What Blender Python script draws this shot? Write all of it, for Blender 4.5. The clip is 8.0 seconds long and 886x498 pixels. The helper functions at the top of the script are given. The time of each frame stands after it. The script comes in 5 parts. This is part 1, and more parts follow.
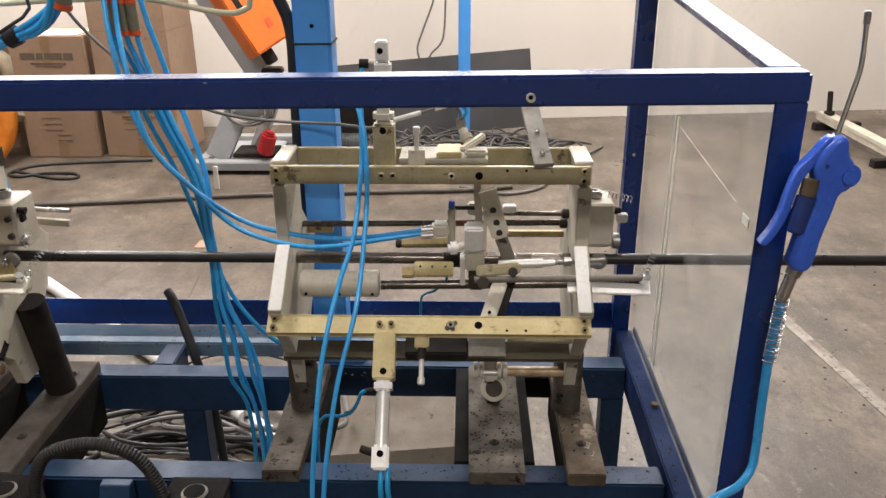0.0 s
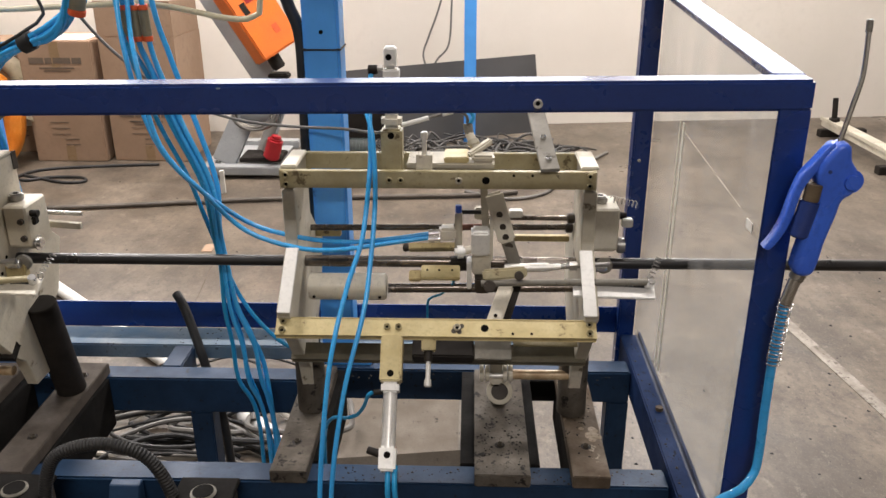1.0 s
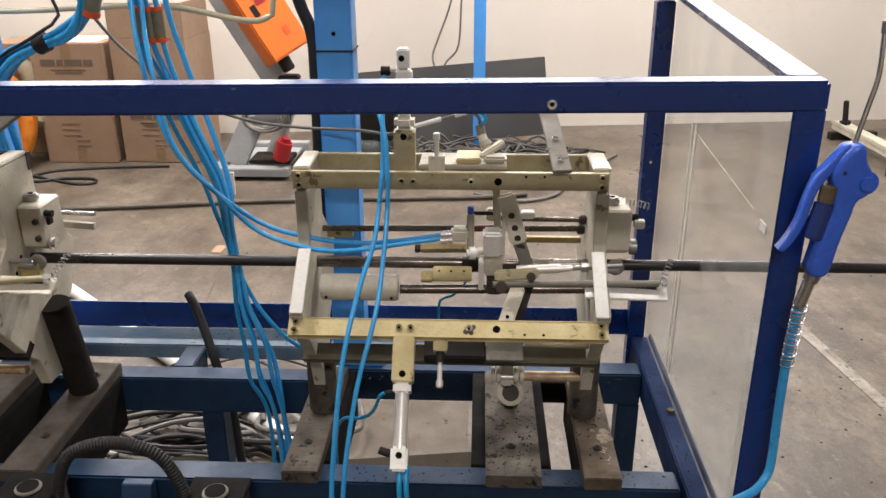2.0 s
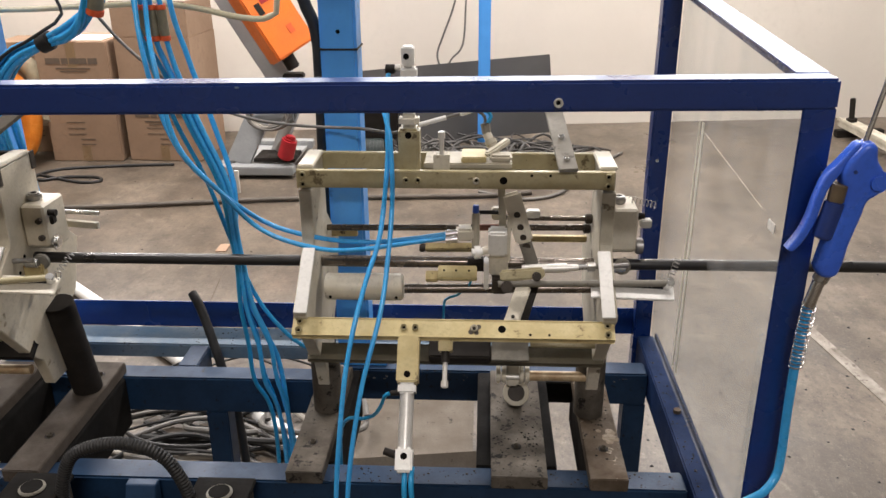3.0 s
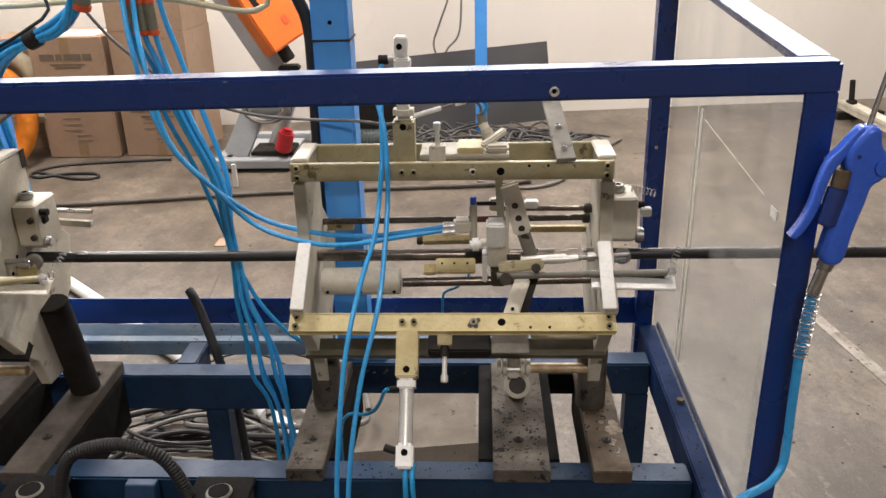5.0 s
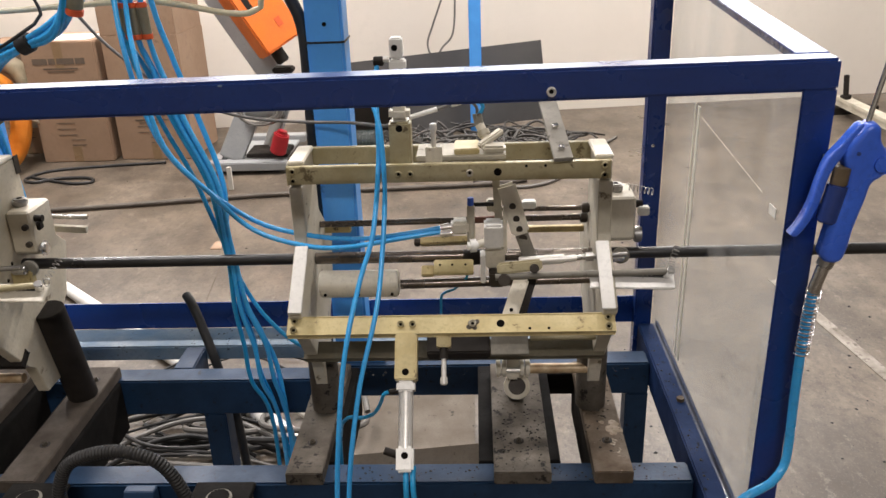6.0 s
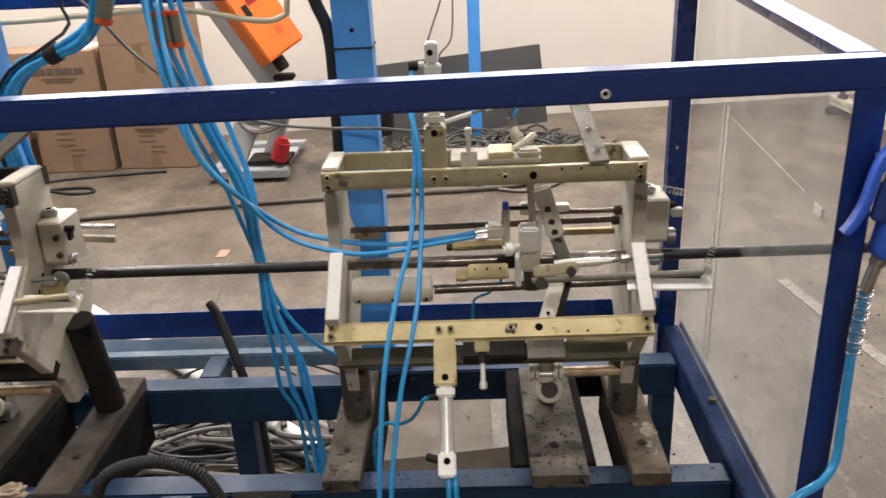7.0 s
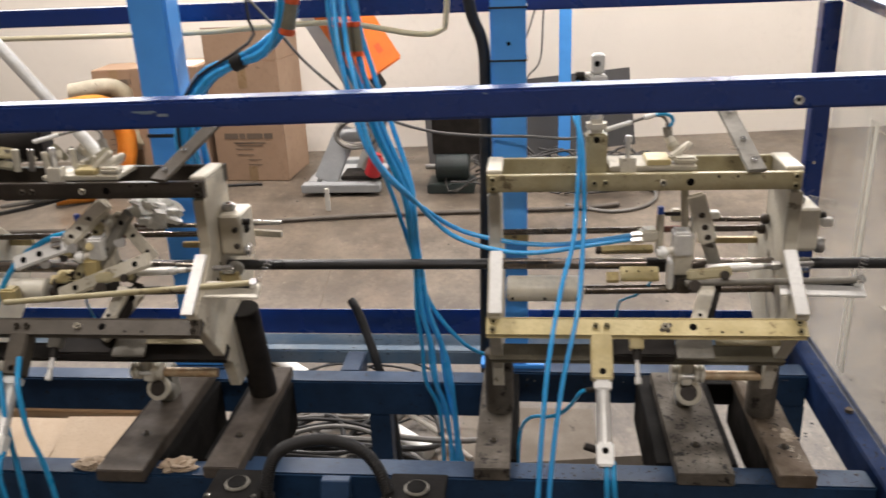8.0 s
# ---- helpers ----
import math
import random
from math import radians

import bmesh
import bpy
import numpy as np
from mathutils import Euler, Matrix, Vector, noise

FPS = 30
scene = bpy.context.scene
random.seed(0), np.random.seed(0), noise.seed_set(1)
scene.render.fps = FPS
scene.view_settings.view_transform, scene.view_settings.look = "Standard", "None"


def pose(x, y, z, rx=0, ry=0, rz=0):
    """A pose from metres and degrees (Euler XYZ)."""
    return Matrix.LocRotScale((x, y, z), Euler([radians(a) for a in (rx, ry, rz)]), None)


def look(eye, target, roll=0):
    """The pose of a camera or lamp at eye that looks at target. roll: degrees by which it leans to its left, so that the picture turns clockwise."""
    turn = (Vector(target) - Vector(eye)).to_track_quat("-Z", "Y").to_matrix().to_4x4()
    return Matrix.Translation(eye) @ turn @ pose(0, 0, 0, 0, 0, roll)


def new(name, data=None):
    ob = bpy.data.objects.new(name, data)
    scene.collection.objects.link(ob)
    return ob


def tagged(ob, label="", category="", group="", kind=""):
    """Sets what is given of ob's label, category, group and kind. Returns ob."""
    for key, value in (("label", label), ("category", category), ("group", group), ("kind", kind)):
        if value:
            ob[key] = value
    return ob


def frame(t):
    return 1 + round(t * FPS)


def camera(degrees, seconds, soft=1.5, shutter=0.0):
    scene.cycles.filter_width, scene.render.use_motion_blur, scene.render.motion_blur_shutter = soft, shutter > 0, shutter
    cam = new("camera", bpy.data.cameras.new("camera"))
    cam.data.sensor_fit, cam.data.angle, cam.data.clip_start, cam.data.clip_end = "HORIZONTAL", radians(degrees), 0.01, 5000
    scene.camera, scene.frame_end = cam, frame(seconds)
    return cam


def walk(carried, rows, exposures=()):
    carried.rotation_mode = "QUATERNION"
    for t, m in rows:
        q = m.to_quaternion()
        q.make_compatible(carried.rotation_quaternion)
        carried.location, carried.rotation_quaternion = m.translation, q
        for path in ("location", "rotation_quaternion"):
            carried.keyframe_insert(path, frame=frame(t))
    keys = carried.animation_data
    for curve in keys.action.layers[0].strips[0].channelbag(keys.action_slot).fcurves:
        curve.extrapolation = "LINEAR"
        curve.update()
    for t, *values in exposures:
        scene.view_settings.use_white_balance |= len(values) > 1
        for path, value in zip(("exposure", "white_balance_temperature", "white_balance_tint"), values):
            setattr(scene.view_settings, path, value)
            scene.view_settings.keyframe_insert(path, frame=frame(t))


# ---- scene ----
cam = camera(56.4, 8.0, 1.5, 0.4)
PATH = [
    (0, (0.037, 0.013, 1.755), (-0.016, 1.859, 0.987), -0.3),
    (0.5, (0.037, 0.008, 1.758), (-0.02, 1.855, 0.992), -0.3),
    (1, (0.033, -0.004, 1.759), (-0.031, 1.846, 1.003), -0.2),
    (1.5, (0.028, -0.009, 1.758), (-0.046, 1.844, 1.008), -0.2),
    (3, (0.024, 0.003, 1.756), (-0.07, 1.852, 1.001), -0.4),
    (3.5, (0.024, 0.01, 1.754), (-0.071, 1.858, 0.995), -0.7),
    (4, (0.03, 0.015, 1.754), (-0.065, 1.859, 0.987), -1.3),
    (4.5, (0.03, 0.022, 1.753), (-0.067, 1.862, 0.978), -1.3),
    (6, (0.026, 0.033, 1.754), (-0.061, 1.873, 0.974), -2.1),
    (6.5, (0.021, 0.04, 1.754), (-0.055, 1.88, 0.975), -2.2),
    (7, (-0.055, 0.033, 1.755), (-0.121, 1.878, 0.986), -2.7),
    (7.2, (-0.090, 0.017, 1.757), (-0.164, 1.864, 0.997), -2.7),
    (7.4, (-0.126, 0.010, 1.750), (-0.213, 1.862, 0.996), -2.7),
    (7.5, (-0.152, 0.005, 1.748), (-0.242, 1.856, 0.997), -2.6),
    (7.7, (-0.178, -0.035, 1.747), (-0.318, 1.820, 1.013), -2.1),
    (7.8, (-0.192, -0.051, 1.749), (-0.356, 1.802, 1.022), -2.15),
    (8, (-0.235, -0.076, 1.753), (-0.447, 1.779, 1.043), -2.55),
]
walk(cam, [(t, look(eye, target, roll)) for t, eye, target, roll in PATH])


# ---- world and light ----
world = bpy.data.worlds.new("hall_world")
scene.world = world
world.use_nodes = True
bg = world.node_tree.nodes["Background"]
bg.inputs[0].default_value = (0.75, 0.82, 1.0, 1)
bg.inputs[1].default_value = 0.25
scene.view_settings.exposure = 0.34


def lamp(name, x, y, z, sx, sy, watts, colour=(1.0, 0.925, 0.895)):
    data = bpy.data.lights.new(name, "AREA")
    data.shape, data.size, data.size_y, data.energy, data.color = "RECTANGLE", sx, sy, watts, colour
    ob = new(name, data)
    ob.matrix_basis = pose(x, y, z)
    return ob


# rows of fluorescent fixtures under the hall ceiling
for lx, ly, w in ((1.3, 5.4, 198), (-2.8, 5.4, 232), (5.0, 5.4, 118), (0.6, 1.6, 36), (-2.2, 1.6, 74), (0.2, -2.5, 92)):
    lamp("ceiling_lamp", lx, ly, 4.28, 1.5, 0.28, w)
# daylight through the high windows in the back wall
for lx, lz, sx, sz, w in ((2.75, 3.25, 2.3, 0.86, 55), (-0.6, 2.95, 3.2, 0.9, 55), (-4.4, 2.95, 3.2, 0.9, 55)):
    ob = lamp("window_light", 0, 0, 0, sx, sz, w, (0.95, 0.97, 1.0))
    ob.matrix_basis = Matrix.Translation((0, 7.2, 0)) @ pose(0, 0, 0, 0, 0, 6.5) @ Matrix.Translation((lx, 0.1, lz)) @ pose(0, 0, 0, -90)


# ---- materials ----
def mat(name, c1, c2=None, rough=0.5, metal=0.0, scale=12.0, bump=0.1, fine=140.0, spots=None, spot_amount=0.6,
        spot_scale=30.0, rough_var=0.12, per_object=0.0, coat=0.0, grain=(1, 1, 1), shade=0.82, spec=0.5):
    m = bpy.data.materials.new(name)
    m.use_nodes = True
    nt = m.node_tree
    b = nt.nodes["Principled BSDF"]
    link = nt.links.new
    tc = nt.nodes.new("ShaderNodeTexCoord")
    mp = nt.nodes.new("ShaderNodeMapping")
    mp.inputs["Scale"].default_value = grain
    link(tc.outputs["Object"], mp.inputs["Vector"])

    def noise_tex(s, detail=4.0, r=0.6):
        n = nt.nodes.new("ShaderNodeTexNoise")
        n.inputs["Scale"].default_value, n.inputs["Detail"].default_value, n.inputs["Roughness"].default_value = s, detail, r
        link(mp.outputs[0], n.inputs["Vector"])
        return n

    def ramp(fac, lo, hi):
        r = nt.nodes.new("ShaderNodeMapRange")
        r.inputs["From Min"].default_value, r.inputs["From Max"].default_value = lo, hi
        link(fac, r.inputs["Value"])
        return r.outputs[0]

    def mix(fac, a, c):
        x = nt.nodes.new("ShaderNodeMix")
        x.data_type = "RGBA"
        if hasattr(fac, "links"):
            link(fac, x.inputs[0])
        else:
            x.inputs[0].default_value = fac
        for sock, v in ((x.inputs[6], a), (x.inputs[7], c)):
            if hasattr(v, "links"):
                link(v, sock)
            else:
                sock.default_value = (*v, 1)
        return x.outputs[2]

    c2 = c2 or tuple(0.8 * v for v in c1)
    big, small = noise_tex(scale), noise_tex(fine, 3.0)
    col = mix(ramp(big.outputs[0], 0.35, 0.65), c1, c2)
    dark = tuple(shade * 0.5 * (u + v) for u, v in zip(c1, c2))
    col = mix(ramp(small.outputs[0], 0.5, 0.78), col, dark)
    if per_object:
        info = nt.nodes.new("ShaderNodeObjectInfo")
        col = mix(ramp(info.outputs["Random"], 0, 1 / per_object), col, dark)
    if spots:
        sp = noise_tex(spot_scale, 5.0, 0.7)
        col = mix(ramp(sp.outputs[0], spot_amount, spot_amount + 0.06), col, spots)
    link(col, b.inputs["Base Color"])
    rr = nt.nodes.new("ShaderNodeMapRange")
    rr.inputs["From Min"].default_value, rr.inputs["From Max"].default_value = 0.3, 0.7
    rr.inputs["To Min"].default_value, rr.inputs["To Max"].default_value = max(0.03, rough - rough_var), min(1, rough + rough_var)
    link(big.outputs[0], rr.inputs["Value"])
    link(rr.outputs[0], b.inputs["Roughness"])
    b.inputs["Metallic"].default_value = metal
    b.inputs["Specular IOR Level"].default_value = spec
    b.inputs["Coat Weight"].default_value = coat
    if bump:
        bp = nt.nodes.new("ShaderNodeBump")
        bp.inputs["Strength"].default_value, bp.inputs["Distance"].default_value = bump, 0.004
        link(small.outputs[0], bp.inputs["Height"])
        link(bp.outputs[0], b.inputs["Normal"])
    return m


NAVY = mat("navy_enamel", (0.009, 0.035, 0.175), (0.0075, 0.029, 0.15), 0.28, scale=6, bump=0.03, spots=(0.03, 0.06, 0.16), spot_amount=0.74, rough_var=0.06)
NEARBLACK = mat("near_black_matt_steel", (0.014, 0.013, 0.012), (0.009, 0.0085, 0.008), 0.8, scale=14, bump=0.12, spots=(0.03, 0.026, 0.022), spot_amount=0.68, spec=0.05)
DIRTYNAVY = mat("greasy_navy_enamel", (0.011, 0.027, 0.082), (0.008, 0.018, 0.055), 0.65, scale=9, bump=0.08, spots=(0.006, 0.007, 0.01), spot_amount=0.62, spot_scale=50, spec=0.06)
BLUE = mat("table_blue_paint", (0.013, 0.039, 0.088), (0.009, 0.027, 0.062), 0.52, scale=9, bump=0.08, spots=(0.01, 0.012, 0.016), spot_amount=0.62, spot_scale=55, spec=0.25)
SKY = mat("light_blue_paint", (0.085, 0.36, 0.85), (0.07, 0.31, 0.77), 0.4, scale=5, bump=0.05, spots=(0.035, 0.14, 0.34), spot_amount=0.68, spot_scale=11, shade=0.94)
RAILTOP = mat("worn_blue_rail", (0.22, 0.27, 0.31), (0.1, 0.17, 0.25), 0.5, scale=8, bump=0.1, spots=(0.03, 0.035, 0.045), spot_amount=0.64, spot_scale=35, spec=0.3)
CREAM = mat("yellow_passivated_steel", (0.6, 0.51, 0.27), (0.46, 0.37, 0.17), 0.42, 0.12, scale=16, bump=0.06, spots=(0.17, 0.12, 0.055), spot_amount=0.62, spot_scale=32)
OLIVE = mat("greasy_plated_steel", (0.46, 0.41, 0.26), (0.33, 0.28, 0.15), 0.42, 0.12, scale=12, bump=0.08, spots=(0.13, 0.1, 0.05), spot_amount=0.6, spot_scale=30)
ALU = mat("milled_aluminium", (0.72, 0.71, 0.67), (0.62, 0.61, 0.57), 0.42, 0.12, scale=10, bump=0.06, spots=(0.28, 0.25, 0.2), spot_amount=0.72, spot_scale=30)
PALE = mat("pale_grey_casting", (0.58, 0.54, 0.445), (0.43, 0.395, 0.305), 0.5, 0.08, scale=9, bump=0.14, spots=(0.13, 0.105, 0.065), spot_amount=0.62, spot_scale=22)
WHITE = mat("white_plastic", (0.82, 0.82, 0.78), (0.74, 0.73, 0.68), 0.4, scale=20, bump=0.03)
STEEL = mat("dull_steel", (0.42, 0.41, 0.39), (0.3, 0.29, 0.27), 0.32, 0.9, scale=18, bump=0.05, spots=(0.12, 0.09, 0.06), spot_amount=0.68)
CHROME = mat("bright_steel", (0.75, 0.75, 0.74), (0.66, 0.66, 0.65), 0.2, 1.0, scale=20, bump=0.02, rough_var=0.06)
RODBROWN = mat("oily_brown_rod", (0.2, 0.172, 0.148), (0.085, 0.07, 0.058), 0.24, 0.75, scale=16, bump=0.04)
FOOT = mat("greasy_foot_steel", (0.12, 0.105, 0.085), (0.06, 0.051, 0.041), 0.65, 0.0, scale=14, bump=0.16, spots=(0.02, 0.018, 0.016), spot_amount=0.57, spot_scale=40, spec=0.08)
DARKFOOT = mat("oily_black_foot_steel", (0.095, 0.08, 0.066), (0.055, 0.045, 0.036), 0.65, 0.0, scale=14, bump=0.12, spots=(0.1, 0.086, 0.07), spot_amount=0.7, spec=0.08)
FOOTRUST = mat("rusty_foot_steel", (0.13, 0.105, 0.078), (0.062, 0.042, 0.026), 0.65, 0.0, scale=12, bump=0.18, spots=(0.36, 0.31, 0.24), spot_amount=0.63, spot_scale=16, spec=0.1)
BLACKSTEEL = mat("blackened_steel", (0.024, 0.0205, 0.0175), (0.015, 0.0125, 0.0105), 0.58, 0.0, scale=12, bump=0.1, spots=(0.05, 0.046, 0.04), spot_amount=0.7, spec=0.15)
DARKBAR = mat("oily_dark_bar", (0.056, 0.046, 0.037), (0.033, 0.027, 0.021), 0.45, 0.1, scale=12, bump=0.08, spots=(0.12, 0.1, 0.075), spot_amount=0.68, spec=0.25)
RUBBER = mat("black_rubber", (0.018, 0.018, 0.018), (0.027, 0.026, 0.025), 0.5, scale=30, bump=0.1, spec=0.3)
EXTRUSION = mat("black_plastic_pipe", (0.013, 0.0125, 0.012), (0.02, 0.019, 0.018), 0.36, scale=20, bump=0.04)
HOSE = mat("blue_polyurethane_hose", (0.05, 0.41, 0.84), (0.034, 0.34, 0.75), 0.28, scale=8, bump=0.0, coat=0.3)
TEALHOSE = mat("teal_polyurethane_hose", (0.02, 0.3, 0.58), (0.016, 0.25, 0.5), 0.3, scale=8, bump=0.0)
GUNBLUE = mat("royal_blue_plastic", (0.05, 0.15, 0.72), (0.04, 0.12, 0.62), 0.28, scale=12, bump=0.04, spots=(0.02, 0.05, 0.25), spot_amount=0.74)
GUNDARK = mat("dark_blue_plastic", (0.02, 0.045, 0.2), (0.016, 0.035, 0.15), 0.42, scale=12, bump=0.05)
ORANGE = mat("orange_enamel", (0.86, 0.2, 0.025), (0.78, 0.17, 0.02), 0.45, scale=5, bump=0.04, spots=(0.5, 0.12, 0.03), spot_amount=0.74)
FITORANGE = mat("orange_plastic", (0.8, 0.13, 0.03), (0.66, 0.1, 0.03), 0.4, scale=20, bump=0.03)
KHAKI = mat("khaki_plastic", (0.24, 0.22, 0.15), (0.18, 0.165, 0.11), 0.5, scale=20, bump=0.06)
GREY = mat("grey_enamel", (0.33, 0.34, 0.34), (0.27, 0.28, 0.28), 0.45, scale=5, bump=0.06, spots=(0.15, 0.14, 0.13), spot_amount=0.7)
RED = mat("red_plastic", (0.4, 0.018, 0.026), (0.32, 0.014, 0.02), 0.4, scale=10, bump=0.03)
CARD = mat("brown_cardboard", (0.32, 0.212, 0.137), (0.27, 0.176, 0.112), 0.8, scale=2.2, bump=0.06, fine=26, shade=0.88, spots=(0.2, 0.13, 0.082), spot_amount=0.66, spot_scale=5)
CARDINK = mat("faded_print", (0.1, 0.075, 0.055), (0.14, 0.1, 0.07), 0.8, scale=30, bump=0.05)
TAPE = mat("brown_parcel_tape", (0.27, 0.18, 0.1), (0.23, 0.15, 0.08), 0.35, scale=12, bump=0.04)
PAPER = mat("paper", (0.7, 0.68, 0.62), (0.62, 0.6, 0.54), 0.8, scale=12, bump=0.04)
CABLEGREY = mat("grey_cable_sheath", (0.15, 0.14, 0.125), (0.1, 0.095, 0.085), 0.55, scale=10, bump=0.05)
CABLEPALE = mat("pale_cable_sheath", (0.42, 0.39, 0.33), (0.33, 0.3, 0.26), 0.55, scale=10, bump=0.05)
CABLEYELLOW = mat("cream_hose", (0.72, 0.64, 0.42), (0.64, 0.56, 0.36), 0.4, scale=10, bump=0.03)
DUSTPIPE = mat("dusty_brown_hose", (0.1, 0.083, 0.066), (0.06, 0.05, 0.04), 0.7, scale=5, bump=0.08)
STAINED = mat("rust_stained_casting", (0.6, 0.545, 0.43), (0.45, 0.4, 0.3), 0.5, 0.05, scale=8, bump=0.16, spots=(0.17, 0.125, 0.075), spot_amount=0.62, spot_scale=14)
RUSTCOLLAR = mat("dull_brown_collar", (0.13, 0.095, 0.055), (0.075, 0.055, 0.035), 0.55, scale=40, bump=0.1)
BAREMETAL = mat("scraped_bare_patch", (0.24, 0.19, 0.132), (0.15, 0.11, 0.07), 0.7, scale=60, bump=0.15, spots=(0.1, 0.06, 0.03), spot_amount=0.6, spot_scale=90)
HEAPCABLE = mat("dusty_cable_sheath", (0.075, 0.07, 0.062), (0.03, 0.028, 0.026), 0.6, scale=2.5, bump=0.05)
DUCT = mat("orange_flexible_duct", (0.72, 0.34, 0.06), (0.6, 0.27, 0.05), 0.5, scale=14, bump=0.1)
DARKSHEET = mat("dark_grey_panel", (0.06, 0.058, 0.056), (0.047, 0.046, 0.045), 0.5, scale=2, bump=0.05, spots=(0.11, 0.105, 0.1), spot_amount=0.7)
MOTOR = mat("dark_green_motor_paint", (0.03, 0.045, 0.04), (0.025, 0.03, 0.03), 0.45, scale=8, bump=0.08)
WALLP = mat("cream_wall_plaster", (0.665, 0.617, 0.546), (0.615, 0.569, 0.5), 0.85, scale=0.7, bump=0.04, fine=18, rough_var=0.05, shade=0.965)
CEILP = mat("ceiling_paint", (0.62, 0.61, 0.58), (0.58, 0.57, 0.54), 0.8, scale=1.2, bump=0.1, fine=40)
LINEP = mat("worn_white_line", (0.33, 0.3, 0.255), (0.17, 0.148, 0.12), 0.7, scale=9, bump=0.1, spots=(0.12, 0.1, 0.08), spot_amount=0.55, spot_scale=25)
LIGHTCAST = mat("light_grey_casting", (0.69, 0.65, 0.545), (0.57, 0.53, 0.43), 0.48, 0.05, scale=9, bump=0.1, spots=(0.24, 0.19, 0.12), spot_amount=0.64, spot_scale=26)
GREYBAR = mat("dull_grey_bar", (0.22, 0.205, 0.17), (0.15, 0.14, 0.115), 0.66, 0.0, scale=14, bump=0.1, spots=(0.07, 0.06, 0.045), spot_amount=0.62)
# Darker copy of the olive plated steel, with shade put into the colour.
SHADEBAR = mat("shade_toned_plated_steel", (0.14, 0.125, 0.088), (0.09, 0.078, 0.052), 0.45, 0.1, scale=12, bump=0.08, spots=(0.28, 0.25, 0.17), spot_amount=0.7, spec=0.25)
PALECARD = mat("pale_new_cardboard", (0.44, 0.345, 0.245), (0.36, 0.275, 0.19), 0.8, scale=4, bump=0.08)
OLDCARD = mat("grey_worn_cardboard", (0.145, 0.122, 0.095), (0.1, 0.082, 0.062), 0.85, scale=5, bump=0.14, spots=(0.04, 0.034, 0.027), spot_amount=0.63, spot_scale=30)
# Near black for hole discs and sockets: a bore's shade put into colour.
HOLE = mat("bore_shade_black", (0.008, 0.007, 0.006), (0.005, 0.005, 0.005), 0.9, bump=0.0, spec=0.03)
SATIN = mat("satin_ground_steel", (0.8, 0.79, 0.75), (0.68, 0.66, 0.61), 0.3, 0.35, scale=14, bump=0.03, spots=(0.35, 0.3, 0.22), spot_amount=0.72, rough_var=0.08)
REDROD = mat("rust_red_rod", (0.24, 0.1, 0.07), (0.14, 0.06, 0.045), 0.35, 0.3, scale=30, bump=0.06)
GRIMEBAR = mat("grease_darkened_steel", (0.1, 0.086, 0.068), (0.062, 0.053, 0.041), 0.5, 0.05, scale=10, bump=0.1, spots=(0.16, 0.14, 0.11), spot_amount=0.7, spec=0.2)
BRASSY = mat("stained_yellow_block", (0.5, 0.41, 0.2), (0.33, 0.25, 0.11), 0.4, 0.15, scale=24, bump=0.08, spots=(0.07, 0.05, 0.025), spot_amount=0.58, spot_scale=60)
RUSTROD = mat("rusty_shaft", (0.55, 0.43, 0.27), (0.32, 0.2, 0.1), 0.45, 0.15, scale=30, bump=0.12)


